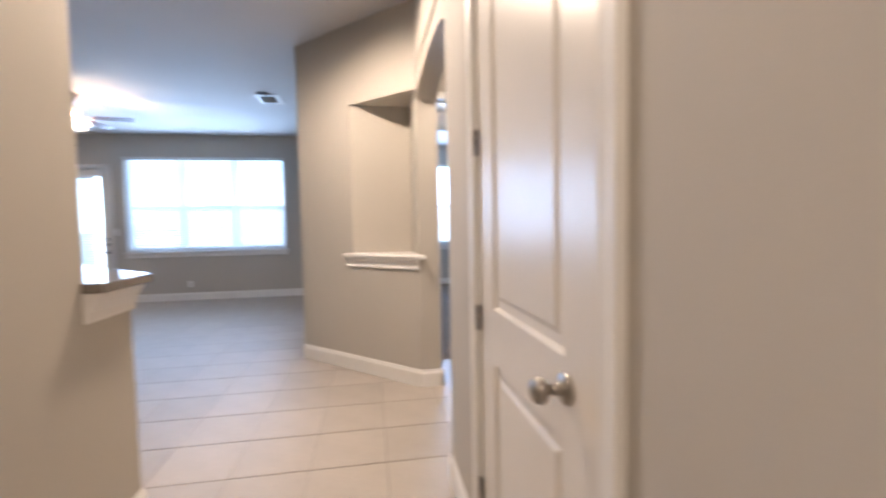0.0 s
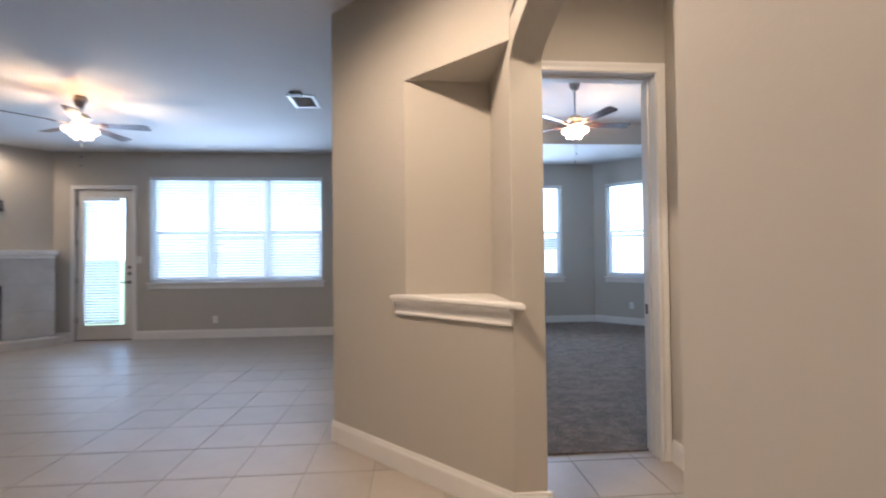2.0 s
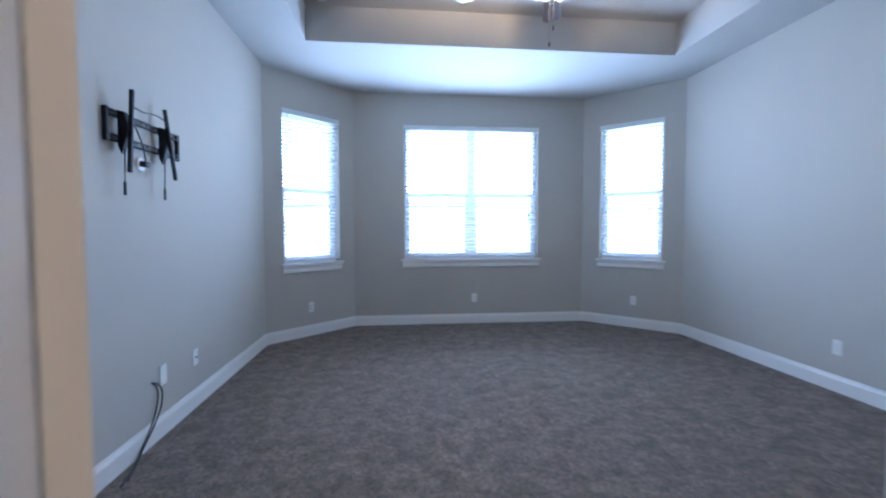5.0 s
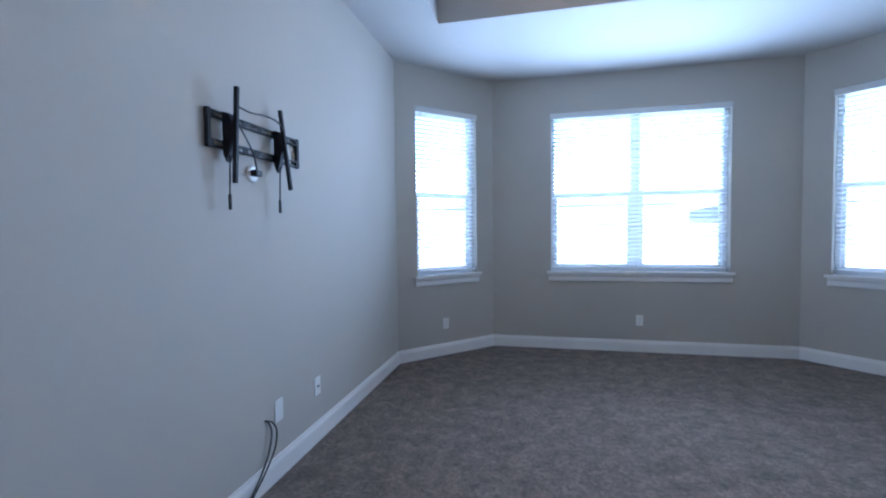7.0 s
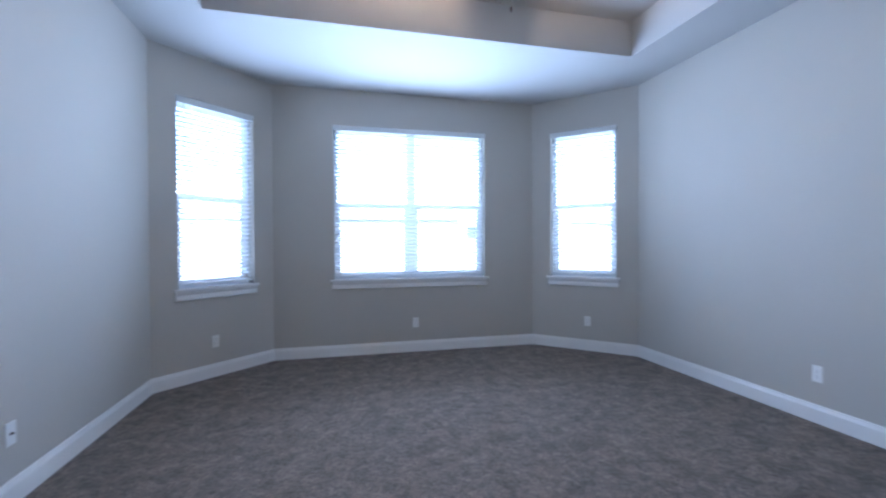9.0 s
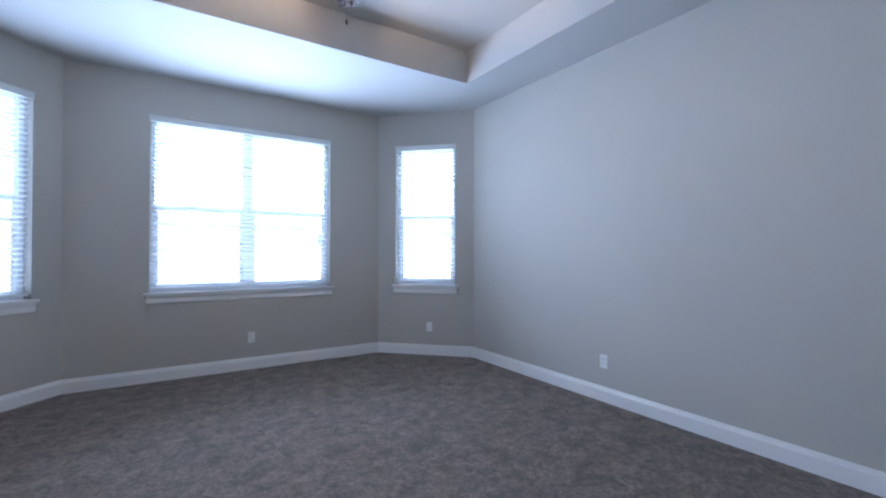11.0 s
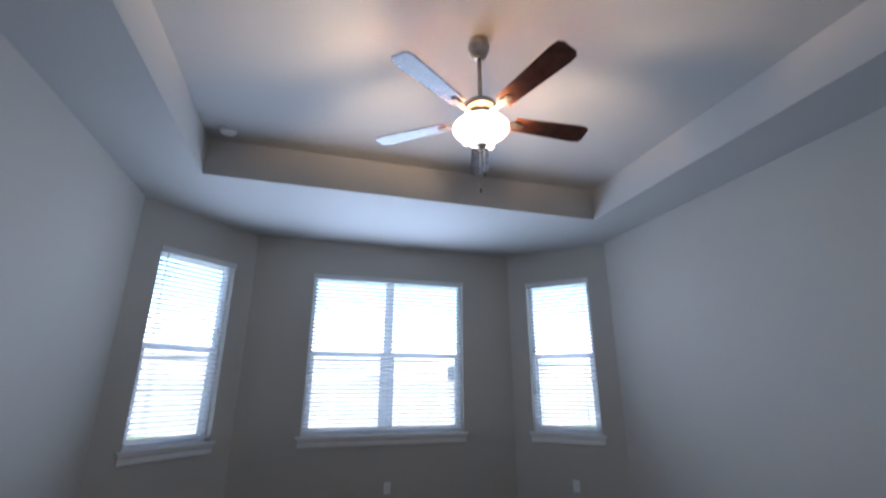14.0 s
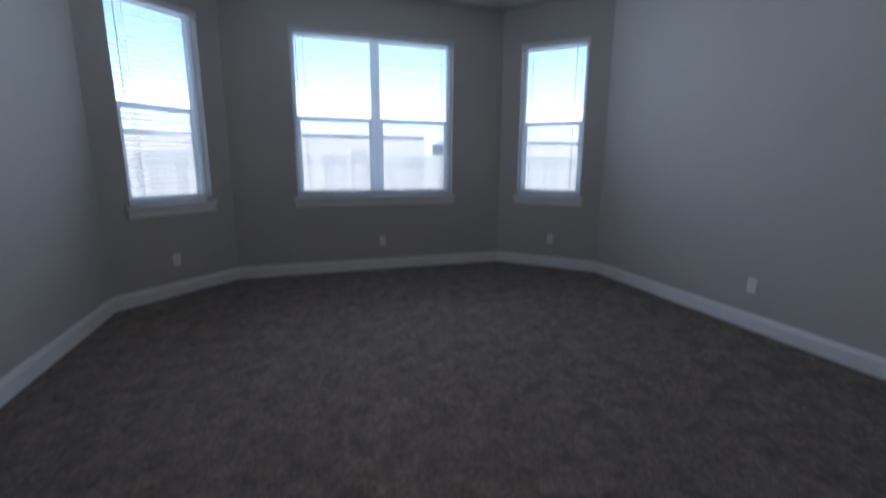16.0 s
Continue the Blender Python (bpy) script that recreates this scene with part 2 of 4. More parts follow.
def wall(name, p0, p1, thick, z1, holes=(), arches=(), round_edges=0.0, label="greige painted drywall wall", z0=0.0):
    """A wall from p0 to p1 in plan, its thickness to the left of the run; holes: (s0, s1, z0, z1); arches: (s0, s1, spring, apex)."""
    d = Vector((p1[0] - p0[0], p1[1] - p0[1]))
    length = d.length
    d.normalize()
    nrm = Vector((-d.y, d.x))
    ss, zz = {0.0, length}, {z0, z1}
    for a, b, c, e in holes:
        ss |= {a, b}
        zz |= {c, e}
    for a, b, c, e in arches:
        ss |= {a, b}
        zz |= {c, e + 0.08}
    ss, zz = sorted(ss), sorted(zz)
    bm = bmesh.new()
    cache = {}

    def vert(s, z, side):
        key = (round(s, 4), round(z, 4), side)
        if key not in cache:
            p = Vector(p0) + d * s + nrm * (thick * side)
            cache[key] = bm.verts.new((p.x, p.y, z))
        return cache[key]

    def state(i, j):
        if not (0 <= i < len(ss) - 1 and 0 <= j < len(zz) - 1):
            return "void"
        s, z = (ss[i] + ss[i + 1]) / 2, (zz[j] + zz[j + 1]) / 2
        for a, b, c, e in holes:
            if a < s < b and c < z < e:
                return "void"
        for a, b, c, e in arches:
            if a < s < b and z < c:
                return "void"
            if a < s < b and z < e + 0.08:
                return "arch"
        return "solid"

    def quad(*vs):
        bm.faces.new(vs)

    for i in range(len(ss) - 1):
        for j in range(len(zz) - 1):
            st = state(i, j)
            a, b, c, e = ss[i], ss[i + 1], zz[j], zz[j + 1]
            if st == "solid":
                quad(vert(a, c, 0), vert(b, c, 0), vert(b, e, 0), vert(a, e, 0))
                quad(vert(a, c, 1), vert(a, e, 1), vert(b, e, 1), vert(b, c, 1))
                if state(i - 1, j) == "void":
                    quad(vert(a, c, 0), vert(a, e, 0), vert(a, e, 1), vert(a, c, 1))
                if state(i + 1, j) == "void":
                    quad(vert(b, c, 0), vert(b, c, 1), vert(b, e, 1), vert(b, e, 0))
                if state(i, j - 1) == "void":
                    quad(vert(a, c, 0), vert(a, c, 1), vert(b, c, 1), vert(b, c, 0))
                if state(i, j + 1) == "void":
                    quad(vert(a, e, 0), vert(b, e, 0), vert(b, e, 1), vert(a, e, 1))
            elif st == "arch":
                apex = e - 0.08
                n = 28
                curve = [((a + b) / 2 - (b - a) / 2 * math.cos(math.pi * k / n), c + (apex - c) * math.sin(math.pi * k / n)) for k in range(n + 1)]
                for side in (0, 1):
                    f = [vert(s, z, side) for s, z in curve] + [vert(b, e, side), vert(a, e, side)]
                    bm.faces.new(f if side else f[::-1])
                for (s, z), (q, r) in zip(curve, curve[1:]):
                    quad(vert(s, z, 0), vert(s, z, 1), vert(q, r, 1), vert(q, r, 0))
    bmesh.ops.recalc_face_normals(bm, faces=bm.faces)
    ob = setting(name, bm, PAINT, label, "wall")
    if round_edges:
        mod = ob.modifiers.new("rounded_corners", "BEVEL")
        mod.width, mod.segments, mod.limit_method, mod.angle_limit = round_edges, 4, "ANGLE", radians(40)
        mod.harden_normals = False
    return ob


BASE = [(0, 0), (0.016, 0), (0.016, 0.105), (0.012, 0.118), (0.009, 0.124), (0.008, 0.136), (0, 0.138)]


def baseboard(p0, p1):
    setting("baseboard", sweep(bmesh.new(), p0, p1, BASE), TRIM, "white painted baseboard with a moulded top edge", "baseboard")


# ---- the shell ----
H = 3.05            # ceiling height
TRAY = 3.38         # raised tray ceiling of the bedroom
T = 0.16            # wall thickness
XL, XR, YB, YC, YS = -0.393, 4.459, 9.585, 8.708, 4.215   # bedroom: side walls, far wall, bay corners, door wall
XBL, XBR = 0.485, 3.582
YV = 4.06           # vestibule side of the door wall
HALL = 0.522        # face of the arch wall
ARCH0, ARCH1 = 2.21, 3.535
LEFTX = -0.90       # hall face of the kitchen wall
LIVY, LIVX = 8.828, -7.0
SILL, HEAD = 0.87, 2.64

# bedroom walls
wall("wall_bedroom_door", (4.64, YS), (0.057, YS), YS - YV, H, holes=[(4.64 - 1.60, 4.64 - 0.755, 0.0, 2.46)])
wall("wall_bedroom_left", (XL, 4.70), (XL, YC), 0.13, H)
wall("wall_bedroom_right", (XR, YC), (XR, YS), T, H)
CH = (XBL - XL) * 2 ** 0.5
wall("wall_bay_left", (XL, YC), (XBL, YB), T, H, holes=[(CH / 2 - 0.385, CH / 2 + 0.385, SILL, HEAD)])
wall("wall_bay_middle", (XBL, YB), (XBR, YB), T, H, holes=[(1.137 - XBL, 2.945 - XBL, SILL, HEAD)])
wall("wall_bay_right", (XBR, YB), (XR, YC), T, H, holes=[(CH / 2 - 0.385, CH / 2 + 0.385, SILL, HEAD)])

# hall, arch and vestibule
wall("wall_arch", (HALL, YV), (HALL, -2.2), 0.165, H + 0.05, holes=[(YV - 1.647, YV - 0.760, -0.05, 2.46)],
     arches=[(YV - ARCH1, YV - ARCH0, 2.26, 2.53)], round_edges=0.018, z0=-0.05)
wall("wall_vestibule_right", (1.652, YV), (1.652, 1.6), T, H)
# vestibule end and closet walls are unseen, added to close off light
wall("wall_vestibule_end", (1.652, 1.80), (HALL + T, 1.80), T, H)
wall("wall_closet_back", (1.2, 1.6), (1.2, -0.2), T, H)
wall("wall_closet_side", (1.2, 0.45), (HALL + T, 0.45), T, H)
wall("wall_hall_left", (LEFTX, -2.2), (LEFTX, 1.923), T, H + 0.05, round_edges=0.018, z0=-0.05)
# unseen end wall, added to close the hall behind the start
wall("wall_hall_end", (1.0, -2.2), (-1.1, -2.2), T, H, holes=[(0.75, 1.65, 0.0, 2.46)])

bm = bmesh.new()
prism(bm, [(-0.003, YV), (-0.529, 4.586), (-0.529, 4.9), (XL, 4.9), (XL, 4.665), (0.057, YS), (0.057, YV)], 0, H)
setting("wall_angled", bm, PAINT, "greige angled drywall wall beside the arch", "wall")
TRI = [(HALL, ARCH1), (HALL, YV), (-0.003, YV)]
setting("wall_niche_base", prism(bmesh.new(), TRI, 0, 1.035), PAINT, "greige angled wall below a display niche", "wall")
setting("wall_niche_head", prism(bmesh.new(), TRI, 2.365, H), PAINT, "greige angled wall above a display niche", "wall")

# living room
wall("wall_living_right", (-0.529, 4.85), (-0.529, LIVY), -0.02, H)
wall("wall_living_far", (LIVX, LIVY), (-0.5, LIVY), T, H,
     holes=[(-5.38 - LIVX, -4.47 - LIVX, 0.0, 2.46), (-4.21 - LIVX, -1.452 - LIVX, 0.9, HEAD)])
wall("wall_fireplace", (LIVX, LIVY - 1.31), (-5.69, LIVY), 0.06, H)
wall("wall_living_left", (LIVX, -2.2), (LIVX, LIVY), T, H)
# unseen wall added to close the kitchen side of the shell
wall("wall_kitchen_end", (-1.09, -2.2), (LIVX, -2.2), T, H)

# unseen blocks added behind the bay's corners to stop light leaks
for k, (x, y) in enumerate(((XL, YC), (XBL, YB), (XBR, YB), (XR, YC))):
    sx = -1 if k < 2 else 1
    o = (0.002 * sx, 0.012)
    setting("wall_corner_%d" % (k + 1), prism(bmesh.new(), [(x + o[0], y + 0.003), (x + sx * 0.17, y + 0.0), (x + sx * 0.11, y + 0.13), (x + 0.002 * sx, y + 0.17)], 0, H), PAINT, "unseen filler added behind a bay corner against light leaks", "wall")

# ceilings
bm = bmesh.new()
prism(bm, [(-7.2, -2.4), (1.82, -2.4), (1.82, 4.099), (-0.494, 4.099), (-0.494, 9.05), (-7.2, 9.05)], H, H + 0.2)
setting("ceiling", bm, CEIL, "off-white textured flat ceiling", "ceiling")
TX0, TX1, TY0, TY1 = 0.208, 3.89, 4.80, 8.084
bm = bmesh.new()
prism(bm, [(XL - 0.1, 4.1), (TX0, 4.1), (TX0, TY1), (XL - 0.1, TY1)], H, TRAY)
prism(bm, [(TX1, 4.1), (XR + 0.1, 4.1), (XR + 0.1, TY1), (TX1, TY1)], H, TRAY)
prism(bm, [(TX0, 4.1), (TX1, 4.1), (TX1, TY0), (TX0, TY0)], H, TRAY)
prism(bm, [(XL - 0.1, TY1), (XR + 0.1, TY1), (XR + 0.1, YC + 0.05), (XBR + 0.05, YB + 0.1), (XBL - 0.05, YB + 0.1), (XL - 0.1, YC + 0.05)], H, TRAY)
prism(bm, [(XL - 0.1, 4.1), (XR + 0.1, 4.1), (XR + 0.1, 9.0), (XL - 0.1, 9.0)], TRAY, TRAY + 0.15)
setting("ceiling_tray", bm, CEIL, "off-white tray ceiling with a raised middle", "ceiling")

# carpet
bm = bmesh.new()
prism(bm, [(XL - 0.05, 4.66), (0.05, YS - 0.01), (0.70, YS), (0.70, 4.20), (1.62, 4.20), (1.62, YS), (XR + 0.05, YS), (XR + 0.05, YC), (XBR, YB + 0.05), (XBL, YB + 0.05), (XL - 0.05, YC)], -0.03, 0.010)
setting("floor_carpet", bm, CARPET, "taupe cut-pile carpet with brushed patches", "carpet")

# baseboards, the room on the right of each run
baseboard((0.057, YS), (XL, 4.665))
baseboard((XL, 4.66), (XL, YC))
baseboard((XL, YC), (XBL, YB))
baseboard((XBL, YB), (XBR, YB))
baseboard((XBR, YB), (XR, YC))
baseboard((XR, YC), (XR, YS))
baseboard((XR, YS), (1.64, YS))
baseboard((0.68, YS), (0.05, YS))
baseboard((-0.529, 4.586), (HALL + 0.002, ARCH1))
baseboard((HALL - 0.010, ARCH1), (HALL + 0.185, ARCH1))
baseboard((HALL + 0.165, ARCH1 - 0.016), (HALL + 0.165, YV))
baseboard((1.652, YV - 0.02), (1.652, 1.80))
baseboard((HALL, ARCH0 + 0.012), (HALL, 1.70))
baseboard((HALL, 0.70), (HALL, -2.2))
baseboard((HALL + 0.165, ARCH0), (HALL - 0.012, ARCH0))
baseboard((LEFTX, -2.2), (LEFTX, 2.214))
baseboard((LEFTX, 2.206), (-2.296, 3.602))
baseboard((-4.42, LIVY), (-0.529, LIVY))
baseboard((-5.69, LIVY), (-5.42, LIVY))
baseboard((-0.529, LIVY), (-0.529, 4.586))


# ---- windows ----
def window(name, m, width, z0, z1, lights, label):
    """Vinyl single-hung window; its own x along the wall, y outwards, z up from the floor."""
    w = thing(name, label, "window", m, kind="structure")
    a, b = -width / 2, width / 2
    y0, y1 = 0.085, 0.15
    bm = bmesh.new()
    for q in ((a, z0, a + 0.045, z1), (b - 0.045, z0, b, z1), (a + 0.045, z1 - 0.045, b - 0.045, z1), (a + 0.045, z0, b - 0.045, z0 + 0.05)):
        box(bm, q[0], y0, q[1], q[2], y1, q[3], 0.004)
    part("window_frame", bm, VINYL, w)
    step = width / lights
    for k in range(1, lights):
        part("mullion", boxed(a + k * step - 0.05, y0 - 0.004, z0 + 0.05, a + k * step + 0.05, y1 - 0.004, z1 - 0.045, bevel=0.004), VINYL, w)
    mid = (z0 + z1) / 2 - 0.02
    for k in range(lights):
        l = a + k * step + (0.045 if k == 0 else 0.05)
        r = a + (k + 1) * step - (0.045 if k == lights - 1 else 0.05)
        part("meeting_rail", boxed(l, y0 + 0.008, mid - 0.022, r, y0 + 0.045, mid + 0.022, bevel=0.003), VINYL, w)
        bm = bmesh.new()
        for q in ((l, z0 + 0.05, l + 0.03, mid - 0.022), (r - 0.03, z0 + 0.05, r, mid - 0.022), (l + 0.03, z0 + 0.05, r - 0.03, z0 + 0.085)):
            box(bm, q[0], y0 + 0.010, q[1], q[2], y0 + 0.040, q[3], 0.003)
        part("lower_sash", bm, VINYL, w)
        for q0, q1, yy in ((z0 + 0.085, mid - 0.022, y0 + 0.025), (mid + 0.022, z1 - 0.045, y0 + 0.045)):
            g = part("pane", boxed(l, yy, q0, r, yy + 0.004, q1), GLASS, w)
            g.visible_shadow = False
        s = part("insect_screen", boxed(l, y1 - 0.012, z0 + 0.05, r, y1 - 0.011, mid), SCREEN, w, "grey insect screen")
        s.visible_shadow = False
    bm = boxed(a - 0.045, -0.032, z0 - 0.012, b + 0.045, 0.0, z0 + 0.016, bevel=0.005)
    box(bm, a + 0.002, 0.0, z0 + 0.0005, b - 0.002, y0, z0 + 0.016)
    part("window_sill", bm, TRIM, w)
    bm = bmesh.new()
    prof = [(0, z0 - 0.092), (0.010, z0 - 0.092), (0.014, z0 - 0.080), (0.012, z0 - 0.040), (0.020, z0 - 0.024), (0.020, z0 - 0.012), (0, z0 - 0.012)]
    sweep(bm, (a - 0.025, 0), (b + 0.025, 0), prof)
    part("apron", bm, TRIM, w)
    return w


def blind(m, width, z0, z1, tilt=-17.0, depth=0.034, label="white two-inch slat blind lowered over the window", valance_out=0.012, gap=0.03):
    t = thing("window_blind", label, "blind", m, group="window blinds")
    a, b = -width / 2 + 0.008, width / 2 - 0.008
    bm = boxed(-width / 2 - 0.012, -valance_out, z1 - 0.058, width / 2 + 0.012, 0.004, z1 + 0.004, bevel=0.004)
    part("valance", bm, BLIND, t)
    part("headrail", boxed(a, 0.008, z1 - 0.05, b, 0.06, z1 - 0.004), BLIND, t)
    bottom = z0 + gap
    part("bottom_rail", boxed(a, depth - 0.024, bottom, b, depth + 0.024, bottom + 0.020, bevel=0.004), BLIND, t)
    pitch = 0.0435
    n = int((z1 - 0.075 - bottom - 0.03) / pitch)
    bm = bmesh.new()
    ring = []
    for x in (a, b):
        ring.append([bm.verts.new((x, y, z)) for y, z in ((-0.025, -0.0014), (-0.012, 0.0022), (0.0, 0.0034), (0.012, 0.0022), (0.025, -0.0014),
                                                         (0.012, -0.0006), (0.0, 0.0006), (-0.012, -0.0006))])
    for k in range(8):
        bm.faces.new((ring[0][k], ring[0][(k + 1) % 8], ring[1][(k + 1) % 8], ring[1][k]))
    bm.faces.new(ring[0][::-1])
    bm.faces.new(ring[1])
    bmesh.ops.recalc_face_normals(bm, faces=bm.faces)
    me = mesh_of("slat", bm, BLIND)
    rng = random.Random(int(width * 1000))
    for k in range(n):
        z = z1 - 0.085 - k * (z1 - 0.085 - bottom - 0.045) / (n - 1)
        part("slat", me, BLIND, t, m=pose(0, depth, z, tilt + rng.uniform(-1.5, 1.5), 0, 0))
    for x in (a + 0.12, b - 0.12) + ((0.0,) if width > 1.2 else ()):
        for y in (depth - 0.027, depth + 0.027):
            part("ladder_cord", boxed(x - 0.0015, y - 0.001, bottom, x + 0.0015, y + 0.001, z1 - 0.05), CORD, t)
    part("tilt_wand", tube(bmesh.new(), [(a + 0.05, -0.004, z1 - 0.06), (a + 0.052, -0.006, z1 - 0.85)], 0.004, 6), CORD, t)
    part("lift_cord", tube(bmesh.new(), smooth_line([(b - 0.05, -0.003, z1 - 0.06), (b - 0.052, -0.005, z1 - 0.6), (b - 0.05, -0.004, z1 - 1.15)], 4), 0.0018, 5), CORD, t)
    part("cord_tassel", lathe(bmesh.new(), [(0.003, 0.03), (0.006, 0.02), (0.008, 0.0)], 8), CORD, t, m=pose(b - 0.05, -0.004, z1 - 1.18))
    return t


def window_fill(m, width, z0, z1, watts, behind):
    """Added daylight fill: most in the room aimed up, some between sash and blind."""
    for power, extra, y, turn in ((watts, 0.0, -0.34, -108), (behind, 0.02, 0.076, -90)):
        l = bpy.data.lights.new("window_fill_lamp", "AREA")
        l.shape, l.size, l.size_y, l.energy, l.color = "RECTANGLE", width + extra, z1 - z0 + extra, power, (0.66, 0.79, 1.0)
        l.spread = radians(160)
        ob = new("window_fill_lamp", l)
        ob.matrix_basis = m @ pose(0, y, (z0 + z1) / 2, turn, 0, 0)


MB = pose(2.041, YB, 0)
ML = pose((XL + XBL) / 2, (YC + YB) / 2, 0, 0, 0, 45)
MR = pose((XR + XBR) / 2, (YC + YB) / 2, 0, 0, 0, -45)
MV = pose((-4.21 - 1.452) / 2, LIVY, 0)
window("window_1", MB, 1.808, SILL, HEAD, 2, "white vinyl twin window with sill and apron")
window("window_2", ML, 0.77, SILL, HEAD, 1, "narrow white vinyl bay window with sill")
window("window_3", MR, 0.77, SILL, HEAD, 1, "narrow white vinyl bay window with sill")
window("window_4", MV, 2.758, 0.9, HEAD, 3, "wide white vinyl triple window with sill")
blind(MB, 1.796, SILL + 0.016, HEAD)
blind(ML, 0.758, SILL + 0.016, HEAD)
blind(MR, 0.758, SILL + 0.016, HEAD)
for k in (-1, 0, 1):
    blind(MV @ pose(k * 0.916, 0, 0), 0.904, 0.916, HEAD, tilt=-45.0)
# added fill, its share per window set to balance the walls' brightness
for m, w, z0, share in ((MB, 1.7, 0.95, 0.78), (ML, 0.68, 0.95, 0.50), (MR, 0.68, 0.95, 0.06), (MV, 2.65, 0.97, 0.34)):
    window_fill(m, w, z0, 2.58, WINDOW_FILL_WATTS * w * share, WINDOW_FILL_WATTS * w * 0.44)


# ---- doors ----
def casing(name, m, x0, x1, top, label):
    """Moulded door casing on the face y = 0 of a wall, standing out to -y."""
    prof = [(0.0, 0.010), (0.008, 0.016), (0.03, 0.013), (0.05, 0.018), (0.062, 0.017), (0.066, 0.0), (0.0, 0.0)]
    c = thing(name, label, "door casing", m, kind="structure")
    bm = bmesh.new()

    def run(p, q, out):
        rings = []
        for end, mit in ((p, out[0]), (q, out[1])):
            rings.append([bm.verts.new((end[0] + out[2][0] * u + mit[0] * u, -v, end[1] + out[2][1] * u + mit[1] * u)) for u, v in prof])
        for k in range(len(prof)):
            bm.faces.new((rings[0][k], rings[0][(k + 1) % len(prof)], rings[1][(k + 1) % len(prof)], rings[1][k]))
        bm.faces.new(rings[0])
        bm.faces.new(rings[1][::-1])

    run((x0, 0.0), (x0, top), ((0, 0), (0, 1), (-1, 0)))
    run((x1, 0.0), (x1, top), ((0, 0), (0, 1), (1, 0)))
    run((x0, top), (x1, top), ((-1, 0), (1, 0), (0, 1)))
    bmesh.ops.recalc_face_normals(bm, faces=bm.faces)
    part("trim", bm, TRIM, c)
    return c


def jamb(c, x0, x1, top, depth, stop_y):
    bm = bmesh.new()
    box(bm, x0 - 0.02, 0.0, 0.0, x0, depth, top + 0.02)
    box(bm, x1, 0.0, 0.0, x1 + 0.02, depth, top + 0.02)
    box(bm, x0, 0.0, top, x1, depth, top + 0.02)
    part("jamb", bm, TRIM, c)
    bm = bmesh.new()
    box(bm, x0, stop_y, 0.0, x0 + 0.011, stop_y + 0.035, top, 0.002)
    box(bm, x1 - 0.011, stop_y, 0.0, x1, stop_y + 0.035, top, 0.002)
    box(bm, x0 + 0.011, stop_y, top - 0.011, x1 - 0.011, stop_y + 0.035, top, 0.002)
    part("door_stop", bm, TRIM, c)


def panel_slab(width, height, thick=0.035):
    """Two-panel moulded door leaf, hinge edge at x = 0, face at y = 0, back at y = thick."""
    bm = bmesh.new()
    st, rails = 0.165, ((0.20, 0.83), (1.010, height - 0.13))
    xs = [0, st, width - st, width]
    zs = [0.0, rails[0][0], rails[0][1], rails[1][0], rails[1][1], height]
    for i in range(3):
        for j in range(5):
            a, b, c, e = xs[i], xs[i + 1], zs[j], zs[j + 1]
            for y, flip in ((0.0, 1), (thick, -1)):
                if i == 1 and j in (1, 3):
                    loops = [((a, c, b, e), 0.0), ((a + 0.012, c + 0.012, b - 0.012, e - 0.012), 0.010),
                             ((a + 0.035, c + 0.035, b - 0.035, e - 0.035), 0.010), ((a + 0.052, c + 0.052, b - 0.052, e - 0.052), 0.003)]
                    rings = [[bm.verts.new((x, y + flip * dep, z)) for x, z in ((q[0], q[1]), (q[2], q[1]), (q[2], q[3]), (q[0], q[3]))] for q, dep in loops]
                    for r, s in zip(rings, rings[1:]):
                        for k in range(4):
                            bm.faces.new((r[k], r[(k + 1) % 4], s[(k + 1) % 4], s[k]))
                    bm.faces.new(rings[-1])
                else:
                    bm.faces.new([bm.verts.new((x, y, z)) for x, z in ((a, c), (b, c), (b, e), (a, e))])
    for q in (((0, 0, 0), (0, thick, 0), (0, thick, height), (0, 0, height)), ((width, 0, 0), (width, thick, 0), (width, thick, height), (width, 0, height)),
              ((0, 0, 0), (width, 0, 0), (width, thick, 0), (0, thick, 0)), ((0, 0, height), (width, 0, height), (width, thick, height), (0, thick, height))):
        bm.faces.new([bm.verts.new(p) for p in q])
    bmesh.ops.remove_doubles(bm, verts=bm.verts, dist=0.0005)
    bmesh.ops.recalc_face_normals(bm, faces=bm.faces)
    return bm


def knob(parent, m, metal):
    k = part("door_knob", lathe(bmesh.new(), [(0.008, 0.0), (0.033, 0.0), (0.034, 0.005), (0.028, 0.010), (0.013, 0.013), (0.011, 0.036), (0.016, 0.043),
                                              (0.025, 0.048), (0.028, 0.057), (0.026, 0.067), (0.018, 0.074), (0.004, 0.076)], 28), metal, parent, "satin nickel door knob", m)
    return k


def hinge_mesh():
    bm = bmesh.new()
    for k in range(5):
        z = -0.045 + k * 0.018
        c = lathe(bmesh.new(), [(0.0065, z), (0.0065, z + 0.0172)], 12)
        me = bpy.data.meshes.new("tmp")
        c.to_mesh(me)
        c.free()
        bm.from_mesh(me)
        bpy.data.meshes.remove(me)
    box(bm, -0.0300, 0.003, -0.045, -0.002, 0.0055, 0.045)
    box(bm, 0.002, 0.003, -0.045, 0.0300, 0.0055, 0.045)
    return bm


